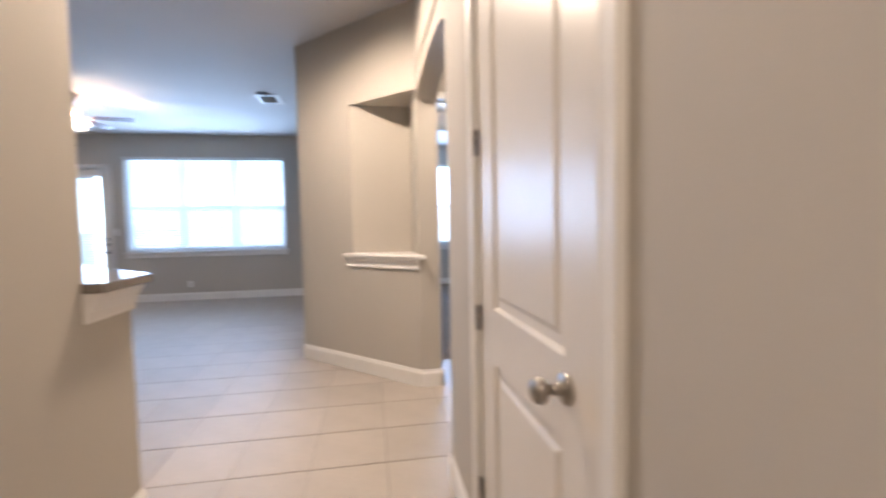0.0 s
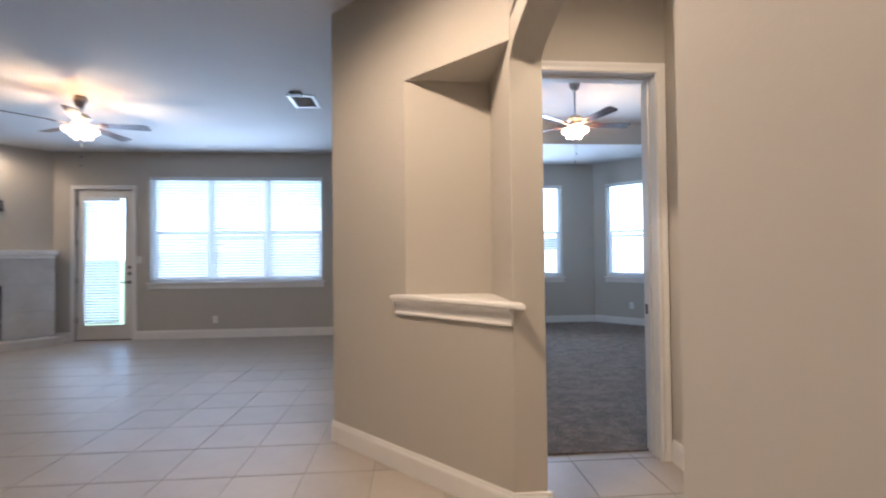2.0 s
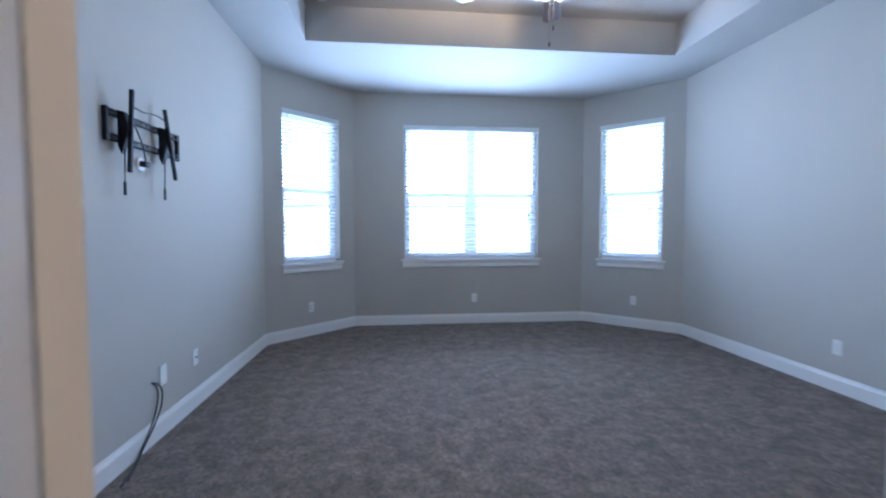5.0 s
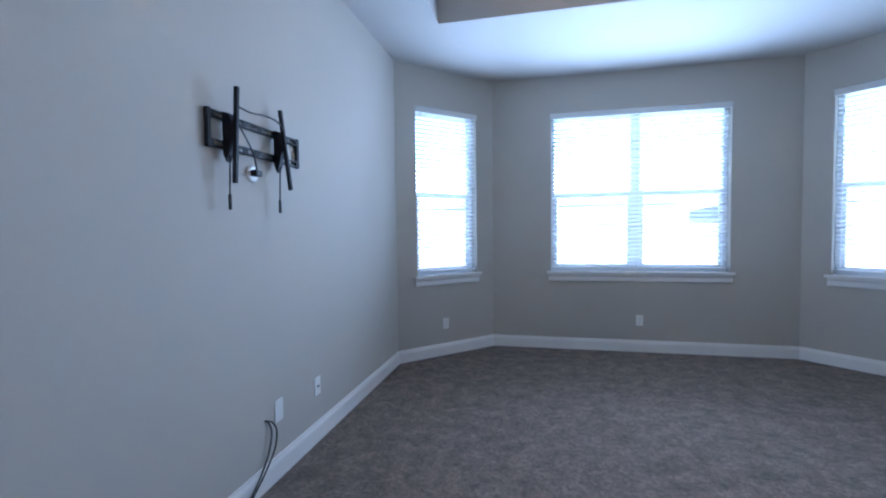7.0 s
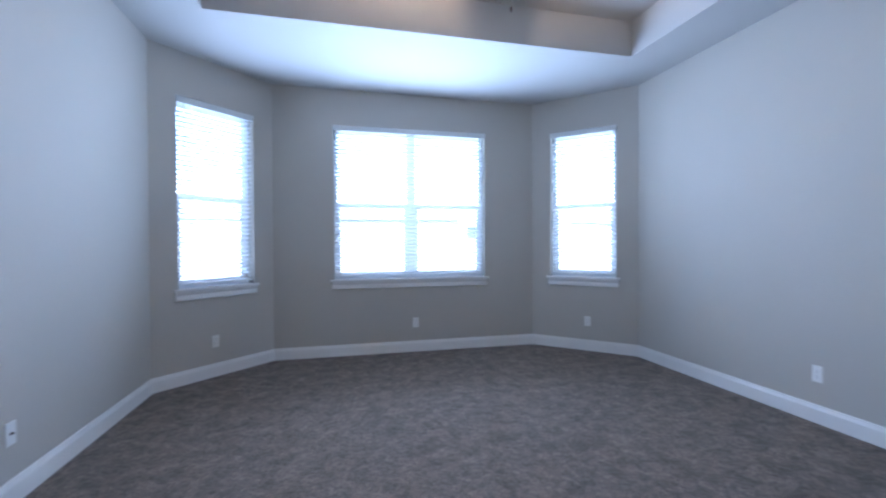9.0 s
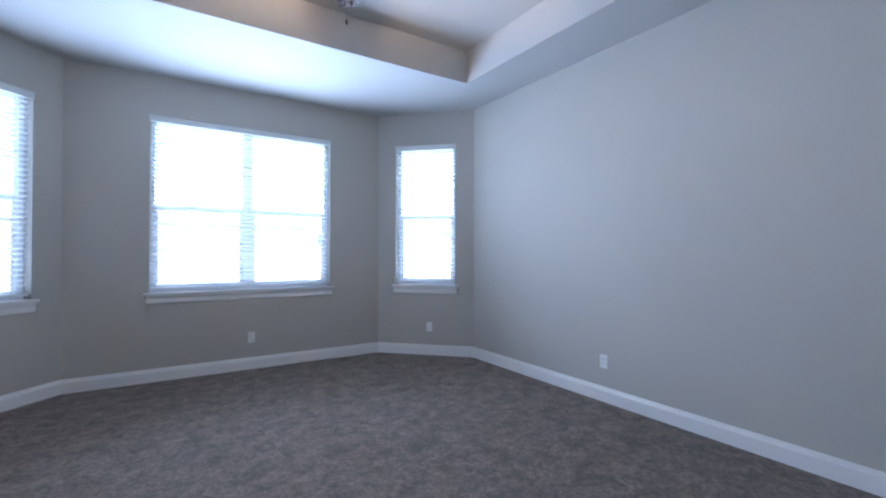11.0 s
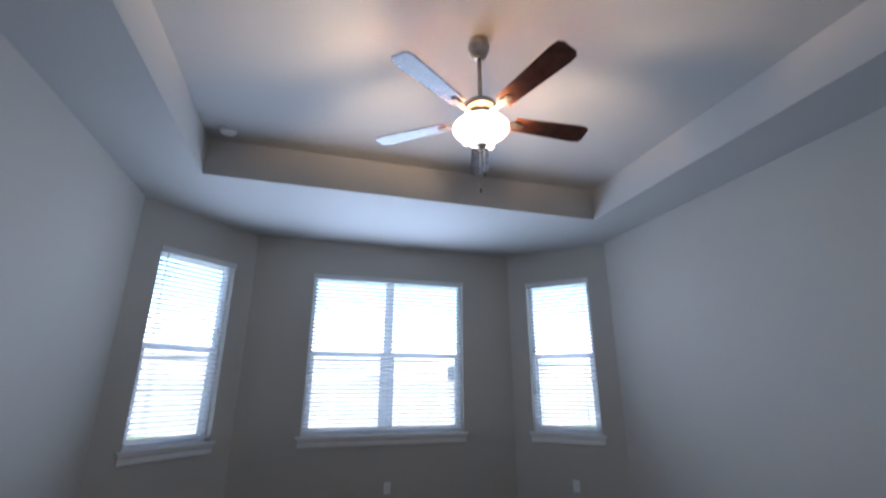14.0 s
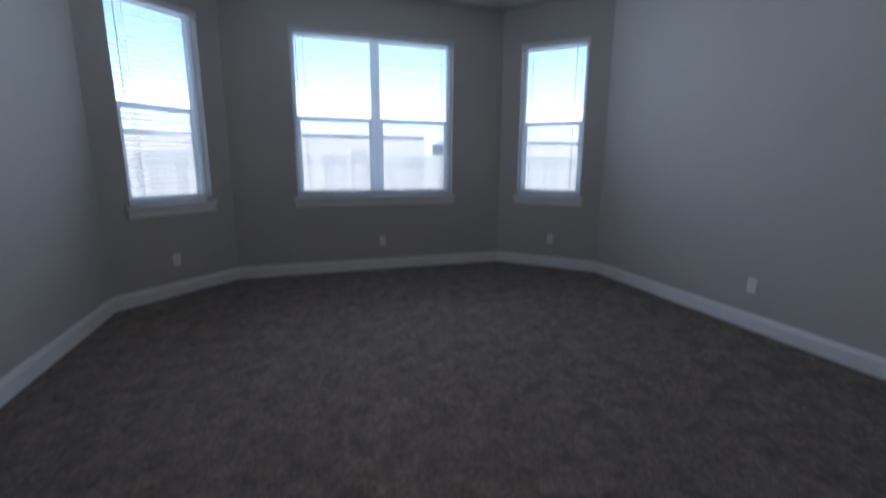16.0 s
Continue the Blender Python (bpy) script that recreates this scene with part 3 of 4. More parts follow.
# closet door in the hall wall; its own x runs away from the hinge towards the camera's start
MC = pose(HALL, 1.627, 0, 0, 0, -90)
c = casing("door_casing_closet", MC, 0.0, 0.847, 2.44, "white moulded casing round the closet door")
jamb(c, 0.0, 0.847, 2.44, 0.165, 0.048)
door = thing("door_1", "closed white two-panel closet door with four hinges", "door", MC, kind="structure")
leaf = part("door_leaf", panel_slab(0.841, 2.428), DOOR, door, m=pose(0.003, 0.008, 0.008))
hm = mesh_of("hinge", hinge_mesh(), NICKEL)
for z in (0.325, 0.962, 1.582, 2.22):
    part("hinge", hm, NICKEL, door, "satin nickel butt hinge", pose(0.0015, -0.004, z))
knob(door, pose(0.69, 0.008, 0.955, 90, 0, 0), NICKEL)

# bedroom doorway; its own x along the wall, y into the bedroom
MD = pose(0, YV, 0)
c = casing("door_casing_bedroom", MD, 0.775, 1.58, 2.44, "white moulded casing round the bedroom doorway")
jamb(c, 0.775, 1.58, 2.44, YS - YV, 0.070)
bm = boxed(1.5770, 0.107, 0.90, 1.5805, 0.150, 0.965, bevel=0.001)
part("strike_plate", bm, BRONZE, c, "dark bronze strike plate")
c2 = casing("door_casing_bedroom", pose(0, YS, 0, 0, 0, 180), -1.58, -0.775, 2.44, "white moulded casing on the bedroom side of the doorway")
# leaf swung well open into the bedroom
MO = pose(0.777, YS + 0.006, 0, 0, 0, 146)
door = thing("door_2", "white two-panel bedroom door standing wide open", "door", MO, kind="structure")
part("door_leaf", panel_slab(0.794, 2.428), DOOR, door, m=pose(0.004, -0.041, 0.012))
for z in (0.325, 0.962, 1.582, 2.22):
    bm = boxed(0.7745, YS - 0.046, z - 0.045, 0.7780, YS - 0.001, z + 0.045, bevel=0.001)
    tube(bm, [(0.777, YS + 0.006, z - 0.045), (0.777, YS + 0.006, z + 0.045)], 0.0065, 10)
    h = part("hinge", bm, BRONZE, c, "dark bronze butt hinge")
    h.matrix_basis = MD.inverted()
knob(door, pose(0.735, -0.041, 0.95, 90, 0, 0), BRONZE)
knob(door, pose(0.735, -0.006, 0.95, -90, 0, 0), BRONZE)
hp = mesh_of("hinge_plate", boxed(0.0015, -0.039, -0.045, 0.0045, -0.002, 0.045, bevel=0.001), BRONZE)
for z in (0.325, 0.962, 1.582, 2.22):
    part("hinge_plate", hp, BRONZE, door, "dark bronze hinge plate", pose(0, 0, z))

# glazed patio door in the living room
MP = pose(-5.36, LIVY, 0)
casing("door_casing_patio", MP, 0.0, 0.875, 2.44, "white moulded casing round the patio door")
door = thing("door_3", "closed white full-light patio door with a slat blind", "door", MP, kind="structure")
bm = bmesh.new()
for q in ((0.003, 0.01, 0.12, 2.43), (0.755, 0.01, 0.872, 2.43), (0.12, 0.01, 0.755, 0.23), (0.12, 2.31, 0.755, 2.43)):
    box(bm, q[0], 0.03, q[1], q[2], 0.075, q[3])
part("door_leaf", bm, DOOR, door)
bm = bmesh.new()
for q in ((0.105, 0.215, 0.135, 2.325), (0.740, 0.215, 0.770, 2.325), (0.135, 0.215, 0.740, 0.245), (0.135, 2.295, 0.740, 2.325)):
    box(bm, q[0], 0.018, q[1], q[2], 0.030, q[3], 0.004)
part("glazing_bead", bm, DOOR, door)
# frame added behind the leaf to block light leaking round it
bm = bmesh.new()
for q in ((-0.06, 0.0, 0.03, 2.50), (0.845, 0.0, 0.935, 2.50), (0.03, 2.40, 0.845, 2.50)):
    box(bm, q[0], 0.078, q[1], q[2], 0.13, q[3])
part("door_stop", bm, TRIM, door)
g = part("pane", boxed(0.12, 0.05, 0.23, 0.755, 0.056, 2.31), GLASS, door)
g.visible_shadow = False
part("threshold", boxed(0.0, -0.03, 0.0, 0.875, 0.1, 0.012, bevel=0.003), BRONZE, door, "dark metal threshold")
bm = lathe(bmesh.new(), [(0.03, 0.0), (0.03, 0.008), (0.012, 0.012), (0.011, 0.045)], 20)
box(bm, -0.11, -0.012, 0.036, 0.012, 0.012, 0.052, 0.005)
part("lever_handle", bm, BRONZE, door, "dark bronze lever handle", pose(0.815, 0.03, 0.93, 90, 0, 0))
for z in (1.07, 1.17):
    part("deadbolt", lathe(bmesh.new(), [(0.028, 0.0), (0.028, 0.010), (0.012, 0.014), (0.010, 0.028)], 18), BRONZE, door, "dark bronze deadbolt", pose(0.815, 0.03, z, 90, 0, 0))
for z in (0.325, 0.962, 1.582, 2.22):
    part("hinge", hm, NICKEL, door, "satin nickel butt hinge", pose(0.0015, 0.012, z))
blind(MP @ pose(0.405, 0.0, 0), 0.56, 0.25, 2.30, tilt=-45.0, depth=-0.008, valance_out=0.03, label="white slat blind hung on the patio door", gap=0.02)
# fill lamps added before and behind the patio door's blind
window_fill(MP @ pose(0.437, -0.03, 0), 0.6, 0.3, 2.28, WINDOW_FILL_WATTS * 0.22, WINDOW_FILL_WATTS * 0.3)

# unseen solid door behind the start of the walk, added to keep daylight out
MF = pose(-0.2, -2.2, 0)
door = thing("unseen_door", "unseen closed white front door, added to keep daylight out", "door", pose(0.25, -2.23, 0, 0, 0, 180), kind="structure")
bm = bmesh.new()
for q in ((0.0, 0.0, 0.15, 2.46), (0.75, 0.0, 0.9, 2.46), (0.15, 0.0, 0.75, 2.46)):
    box(bm, q[0], 0.0, q[1], q[2], 0.045, q[3])
part("door_leaf", bm, DOOR, door)


# ---- niche ledge and bar ----
bm = prism(bmesh.new(), [(0.560, 3.430), (0.566, ARCH1 - 0.002), (HALL - 0.002, ARCH1 + 0.002), (HALL - 0.002, YV - 0.002), (-0.005, YV - 0.002), (-0.105, 4.095)], 1.034, 1.067)
bmesh.ops.bevel(bm, geom=[e for e in bm.edges if abs(e.verts[0].co.z - e.verts[1].co.z) < 0.001], offset=0.012, segments=4, profile=0.5, affect="EDGES")
ledge = thing("niche_ledge", "white moulded ledge across a display niche", "ledge")
part("board", bm, TRIM, ledge)
prof = [(0, 0.945), (0.012, 0.945), (0.018, 0.950), (0.018, 0.958), (0.012, 0.964), (0.012, 0.985), (0.016, 1.003), (0.028, 1.018), (0.040, 1.026), (0.042, 1.033), (0, 1.033)]
part("moulding", sweep(bmesh.new(), (-0.060, 4.117), (HALL + 0.004, ARCH1 - 0.004), prof), TRIM, ledge)

bm = bmesh.new()
prism(bm, [(LEFTX + 0.0005, 1.86), (LEFTX + 0.0005, 2.206), (-2.296, 3.603), (-2.409, 3.489), (-1.0605, 2.140), (-1.0605, 1.86)], 0, 1.066)
setting("wall_bar", bm, PAINT, "greige half wall under a breakfast bar", "wall")
bm = prism(bmesh.new(), [(LEFTX + 0.003, 1.880), (-0.826, 1.880), (-0.820, 2.240), (-2.27, 3.690), (-2.59, 3.37), (-1.23, 2.01), (-1.23, 1.927), (LEFTX + 0.003, 1.927)], 1.068, 1.106)
bmesh.ops.bevel(bm, geom=list(bm.edges), offset=0.006, segments=3, profile=0.5, affect="EDGES")
bar = thing("bar_top", "polished speckled granite breakfast bar top on a half wall", "countertop")
part("slab", bm, GRANITE, bar)
prof = [(0, 0.955), (0.012, 0.955), (0.016, 0.965), (0.016, 0.995), (0.028, 1.020), (0.050, 1.050), (0.056, 1.067), (0, 1.067)]
trim = thing("bar_moulding", "painted crown moulding under the bar top", "moulding")
part("moulding", sweep(bmesh.new(), (LEFTX, 1.89), (LEFTX, 2.22), prof), TRIM, trim)
part("moulding", sweep(bmesh.new(), (LEFTX, 2.206), (-2.296, 3.602), prof), TRIM, trim)


# ---- ceiling fans ----
def ceiling_fan(m, drop, turn, watts, label):
    """Origin on the ceiling; the finial hangs drop below it."""
    f = thing("ceiling_fan", label, "ceiling fan", m, group="ceiling fans")
    part("canopy", lathe(bmesh.new(), [(0.020, 0.0), (0.056, 0.0), (0.064, -0.030), (0.066, -0.052), (0.062, -0.060), (0.050, -0.098), (0.034, -0.122), (0.018, -0.130)], 32), NICKEL, f)
    top = -drop + 0.270
    part("downrod", tube(bmesh.new(), [(0, 0, -0.06), (0, 0, top + 0.03)], 0.0125, 16), NICKEL, f)
    part("motor_housing", lathe(bmesh.new(), [(0.014, top + 0.050), (0.034, top + 0.045), (0.066, top + 0.034), (0.086, top + 0.018), (0.093, top + 0.004), (0.093, top - 0.012),
                                              (0.080, top - 0.020), (0.064, top - 0.026), (0.060, top - 0.056), (0.088, top - 0.062), (0.088, top - 0.078), (0.02, top - 0.083)], 40), NICKEL, f)
    rim = top - 0.120
    part("fitter", lathe(bmesh.new(), [(0.030, top - 0.078), (0.018, rim), (0.016, rim - 0.012)], 24), NICKEL, f)
    for ang in (90, 210, 330):
        a = radians(ang)
        part("lamp_socket", lathe(bmesh.new(), [(0.014, 0.036), (0.020, 0.030), (0.022, 0.0), (0.016, -0.004)], 16), NICKEL, f, "nickel lamp socket",
             pose(0.062 * math.cos(a), 0.062 * math.sin(a), rim + 0.004))
    blade = bmesh.new()
    pts = [(0.20, -0.050), (0.60, -0.066), (0.640, -0.060), (0.655, -0.040), (0.655, 0.040), (0.640, 0.060), (0.60, 0.066), (0.20, 0.050)]
    prism(blade, pts, -0.003, 0.003)
    bl = mesh_of("blade", blade, FANWOOD)
    iron = bmesh.new()
    prism(iron, [(0.075, -0.016), (0.150, -0.011), (0.195, -0.026), (0.245, -0.020), (0.262, 0.0), (0.245, 0.020), (0.195, 0.026), (0.150, 0.011), (0.075, 0.016)], -0.011, -0.0045)
    for x, y in ((0.21, -0.013), (0.21, 0.013), (0.245, 0.0)):
        tmp = lathe(bmesh.new(), [(0.006, -0.0145), (0.006, -0.011)], 10)
        bmesh.ops.translate(tmp, verts=tmp.verts, vec=(x, y, 0))
        me = bpy.data.meshes.new("tmp")
        tmp.to_mesh(me)
        tmp.free()
        iron.from_mesh(me)
        bpy.data.meshes.remove(me)
    ir = mesh_of("blade_iron", iron, BRONZE)
    for k in range(5):
        b = part("blade", bl, FANWOOD, f, m=pose(0, 0, top - 0.075, 0, 0, turn + 72 * k) @ pose(0, 0, 0, -11, 0, 0))
        part("blade_iron", ir, BRONZE, b, "dark bronze blade iron")
    part("glass_bowl", lathe(bmesh.new(), [(0.150, rim), (0.158, rim - 0.012), (0.158, rim - 0.026), (0.145, rim - 0.042), (0.118, rim - 0.056), (0.100, rim - 0.066),
                                           (0.092, rim - 0.080), (0.078, rim - 0.096), (0.052, rim - 0.112), (0.020, rim - 0.120)], 40, cap=False), BOWL, f, "lit frosted glass bowl")
    part("finial", lathe(bmesh.new(), [(0.030, rim - 0.116), (0.030, rim - 0.124), (0.020, rim - 0.134), (0.011, rim - 0.140), (0.012, rim - 0.146), (0.004, rim - 0.152)], 20), NICKEL, f)
    for x, y, n in ((0.012, -0.006, 0.15), (-0.006, 0.012, 0.24)):
        c = part("pull_chain", tube(bmesh.new(), [(x, y, rim - 0.120), (x, y, rim - 0.135 - n)], 0.0016, 6), NICKEL, f)
        part("pull", lathe(bmesh.new(), [(0.002, 0.0), (0.005, -0.006), (0.006, -0.022), (0.003, -0.028)], 10), FANWOOD, c, "small wooden pull", pose(x, y, rim - 0.135 - n))
    lamp = bpy.data.lights.new("fan_bulbs", "POINT")
    lamp.energy, lamp.color, lamp.shadow_soft_size = watts, WARM, 0.025
    ob = new("fan_bulbs", lamp)
    ob.matrix_basis = m @ pose(0, 0, rim - 0.045)
    for ang in (30, 150, 270):
        a = radians(ang)
        part("bulb", lathe(bmesh.new(), [(0.006, 0.03), (0.014, 0.02), (0.022, 0.0), (0.020, -0.02), (0.008, -0.032)], 14), BOWL, f, "lit bulb", pose(0.085 * math.cos(a), 0.085 * math.sin(a), rim - 0.078))
    return f


ceiling_fan(pose(2.0, 6.445, TRAY), TRAY - 2.646, 70, FAN_WATTS, "dark-bladed five-blade ceiling fan with a lit glass bowl")
ceiling_fan(pose(-3.49, 6.33, H), H - 2.552, 10, FAN_WATTS * 0.45, "five-blade ceiling fan with a lit bowl in the living room")


def can_or_fill_light(x, y, watts):
    c = thing("recessed_can_or_fill", "white recessed ceiling can light, switched on; two of four are added fill", "recessed light", pose(x, y, H), group="recessed lights")
    part("trim_ring", lathe(bmesh.new(), [(0.062, 0.0), (0.095, 0.0), (0.094, -0.006), (0.075, -0.008), (0.062, -0.003)], 28, cap=False), TRIM, c)
    part("lens", lathe(bmesh.new(), [(0.002, -0.0005), (0.062, -0.0015)], 28, cap=False), LENS, c, "glowing lens")
    l = bpy.data.lights.new("can_or_fill_light", "SPOT")
    l.energy, l.color, l.spot_size, l.spot_blend, l.shadow_soft_size = watts, WARM, radians(172), 0.5, 0.11
    ob = new("can_or_fill_light", l)
    ob.matrix_basis = pose(x, y, H - 0.02)


can_or_fill_light(-0.42, 2.85, CAN_WATTS * 3.1)
can_or_fill_light(-6.25, 7.95, CAN_WATTS)
# unseen fill added behind the start of the walk to brighten the hall
can_or_fill_light(-0.2, -0.6, CAN_WATTS * 1.15)
# fill added in the vestibule to brighten its wall, no known fixture
can_or_fill_light(1.15, 2.95, CAN_WATTS * 0.75)

# smoke detector in the tray
s = thing("smoke_detector", "white round smoke detector on the tray ceiling", "smoke detector", pose(0.385, 7.90, TRAY))
part("base", lathe(bmesh.new(), [(0.01, 0.0), (0.066, 0.0), (0.066, -0.010), (0.01, -0.010)], 28), PLATE, s)
part("cover", lathe(bmesh.new(), [(0.06, -0.010), (0.060, -0.020), (0.050, -0.032), (0.030, -0.036), (0.004, -0.037)], 28), PLATE, s)

# ceiling register
v = thing("ceiling_register", "white square ceiling air register with a dark grille", "air vent", pose(-1.145, 6.36, H))
bm = bmesh.new()
for q in ((-0.15, -0.20, 0.15, -0.155), (-0.15, 0.155, 0.15, 0.20), (-0.15, -0.155, -0.105, 0.155), (0.105, -0.155, 0.15, 0.155)):
    box(bm, q[0], q[1], -0.012, q[2], q[3], 0.0, 0.003)
part("frame", bm, TRIM, v)
part("backing", boxed(-0.105, -0.155, -0.002, 0.105, 0.155, 0.0), GREY, v)
sl = mesh_of("vane", boxed(-0.095, -0.010, -0.0012, 0.095, 0.010, 0.0012), PLATE)
for k in range(11):
    part("vane", sl, PLATE, v, m=pose(0, -0.135 + k * 0.027, -0.007, 35, 0, 0))
part("deflector", boxed(-0.09, -0.30, -0.03, 0.03, -0.202, 0.0, bevel=0.006), GREY, v, "small grey deflector")


# ---- wall plates ----
def wall_plate(m, kind, label):
    """On the face y = 0, standing out to -y; origin at the plate's middle."""
    p = thing("switch_plate" if kind == "switch" else "outlet", label, "switch" if kind == "switch" else "outlet", m, group="wall plates")
    part("plate", boxed(-0.036, -0.006, -0.058, 0.036, 0.0, 0.058, bevel=0.003), PLATE, p)
    if kind == "outlet":
        for z in (-0.020, 0.020):
            r = part("receptacle", boxed(-0.017, -0.0085, z - 0.014, 0.017, -0.006, z + 0.014, bevel=0.002), PLATE, p)
            bm = bmesh.new()
            box(bm, -0.008, -0.0092, z - 0.002, -0.006, -0.0084, z + 0.008)
            box(bm, 0.006, -0.0092, z - 0.001, 0.008, -0.0084, z + 0.007)
            box(bm, -0.002, -0.0092, z - 0.010, 0.002, -0.0084, z - 0.006)
            part("slots", bm, SLOT, r)
    elif kind == "switch":
        part("rocker", boxed(-0.016, -0.0105, -0.033, 0.016, -0.006, 0.033, bevel=0.003), PLATE, p)
    elif kind == "coax":
        part("jack", lathe(bmesh.new(), [(0.008, 0.0), (0.008, 0.004), (0.005, 0.005), (0.005, 0.012)], 14), BRONZE, p, m=pose(0, -0.006, 0.0, 90, 0, 0))
    return p


LEFT = lambda y, z: pose(XL, y, z, 0, 0, 90)
RIGHT = lambda y, z: pose(XR, y, z, 0, 0, -90)
wall_plate(LEFT(7.067, 0.365), "coax", "white plate with a coaxial jack low on the bedroom wall")
wall_plate(LEFT(6.644, 0.380) @ Matrix.Scale(1.05, 4), "blank", "white blank wall plate above the baseboard")
wall_plate(RIGHT(6.84, 0.356), "outlet", "white duplex outlet low on the bedroom wall")
wall_plate(pose(2.072, YB, 0.355), "outlet", "white duplex outlet under the middle window")
wall_plate(ML @ pose(-0.045, 0, 0.352), "outlet", "white duplex outlet under a bay window")
wall_plate(MR @ pose(0.06, 0, 0.36), "outlet", "white duplex outlet under a bay window")
wall_plate(pose(-3.185, LIVY, 0.30), "outlet", "white duplex outlet under the living room window")
wall_plate(pose(-4.376, LIVY, 1.29), "switch", "white rocker switch beside the patio door")
wall_plate(pose(HALL + 0.165, 3.95, 1.33, 0, 0, 90), "switch", "white rocker switch beside the bedroom doorway")


# ---- television mounts ----
def tv_mount(m, label):
    """On the face y = 0, standing out to -y; x along the wall."""
    t = thing("tv_wall_mount", label, "tv mount", m, group="television mounts")
    for z in (0.063, -0.063):
        bm = bmesh.new()
        box(bm, -0.345, -0.022, z - 0.017, 0.375, -0.019, z - 0.009)
        box(bm, -0.345, -0.022, z + 0.009, 0.375, -0.019, z + 0.017)
        box(bm, -0.345, -0.019, z + 0.014, 0.375, -0.002, z + 0.017)
        box(bm, -0.345, -0.019, z - 0.017, 0.375, -0.002, z - 0.014)
        for k in range(7):
            x = -0.33 + k * 0.115
            box(bm, x - 0.018, -0.022, z - 0.009, x + 0.018, -0.019, z + 0.009)
        part("rail", bm, BLACK, t)
    for x in (-0.345, 0.355):
        part("end_plate", boxed(x, -0.024, -0.085, x + 0.02, -0.002, 0.085, bevel=0.002), BLACK, t)
    for x, lean in ((-0.235, 3), (0.150, -7)):
        a = part("arm", boxed(-0.0085, -0.010, -0.225, 0.0085, 0.010, 0.205, bevel=0.002), BLACK, t, m=pose(x, -0.075, -0.01, lean, 0, 0))
        bm = bmesh.new()
        prof = [(-0.02, 0.085), (-0.055, 0.075), (-0.070, 0.0), (-0.052, -0.09), (-0.036, -0.14), (-0.02, -0.10)]
        lo = [bm.verts.new((-0.02, y, z)) for y, z in prof]
        hi = [bm.verts.new((0.012, y, z)) for y, z in prof]
        bm.faces.new(lo)
        bm.faces.new(hi[::-1])
        for k in range(6):
            bm.faces.new((lo[k], lo[(k + 1) % 6], hi[(k + 1) % 6], hi[k]))
        bmesh.ops.recalc_face_normals(bm, faces=bm.faces)
        part("tilt_bracket", bm, BLACK, t, m=pose(x, 0, 0))
        s = part("pull_strap", tube(bmesh.new(), [(x - 0.012, -0.05, -0.11), (x - 0.014, -0.045, -0.29)], 0.0035, 6), BLACK, t)
        part("strap_pull", boxed(x - 0.022, -0.051, -0.355, x - 0.008, -0.040, -0.285, bevel=0.003), BLACK, s)
    return t


MT = LEFT(6.51, 1.815)
tv_mount(MT, "black steel tilting television mount on the bedroom wall")
tv_mount(pose(-6.365, 8.153, 2.125, 0, 0, 45), "black steel tilting television mount above the fireplace")
c = thing("power_cord", "black cord looped over the bedroom television mount", "cable", MT)
part("cord", tube(bmesh.new(), smooth_line([(-0.228, -0.082, 0.110), (-0.13, -0.078, 0.106), (-0.03, -0.074, 0.120), (0.06, -0.072, 0.122), (0.12, -0.070, 0.108), (0.149, -0.070, 0.075)]), 0.004, 8), CABLE, c)
part("cord", tube(bmesh.new(), smooth_line([(-0.225, -0.075, 0.045), (-0.15, -0.062, -0.015), (-0.09, -0.05, -0.065), (-0.055, -0.04, -0.11), (-0.03, -0.03, -0.155)]), 0.004, 8), CABLE, c)
o = thing("recessed_outlet", "round white cable outlet with a black plug", "outlet", MT @ pose(-0.03, 0, -0.165))
part("ring", lathe(bmesh.new(), [(0.02, 0.0), (0.042, 0.0), (0.044, 0.004), (0.030, 0.008), (0.01, 0.004)], 24), PLATE, o, m=pose(0, 0, 0, 90, 0, 0))
part("plug", boxed(-0.022, -0.045, -0.012, 0.026, -0.008, 0.018, bevel=0.004), CABLE, o, "black plug")
c = thing("wall_cables", "pair of black cables hanging from the wall to the carpet", "cable")
for k, bow in ((0, 0.03), (1, 0.085)):
    pts = [(XL + 0.002, 6.522, 0.372), (XL + 0.013, 6.53 + bow * 0.4, 0.348), (XL + 0.018, 6.53 + bow * 0.8, 0.29), (XL + 0.020, 6.49 + bow, 0.20),
           (XL + 0.026, 6.42 + bow * 0.7, 0.12), (XL + 0.028, 6.33 + bow * 0.5, 0.05), (XL + 0.05, 6.23 + bow * 0.5, 0.017), (XL + 0.10, 6.02 + bow, 0.016)]
    part("cable", tube(bmesh.new(), smooth_line(pts), 0.0042, 8), CABLE, c)

# ---- fireplace, set across the corner of the living room ----
fp = thing("fireplace", "white marble corner fireplace with a black firebox", "fireplace", pose(-6.33, 8.188, 0, 0, 0, 45))
D0 = -0.20
bm = bmesh.new()
cols = [-0.90, -0.42, 0.42, 0.90]
for a, b, z0, z1 in ((-0.90, -0.42, 0.125, 0.52), (-0.90, -0.42, 0.523, 0.93), (0.31, 0.90, 0.125, 0.52), (0.31, 0.90, 0.523, 0.93),
                     (-0.90, -0.302, 0.933, 1.33), (-0.299, 0.299, 0.933, 1.33), (0.302, 0.90, 0.933, 1.33)):
    part("slab", boxed(a + 0.001, D0, z0, b - 0.001, D0 + 0.03, z1, bevel=0.002), STONE, fp)
part("surround_core", boxed(-0.895, D0 + 0.031, 0.0, -0.425, 0.0, 1.33), GREY, fp)
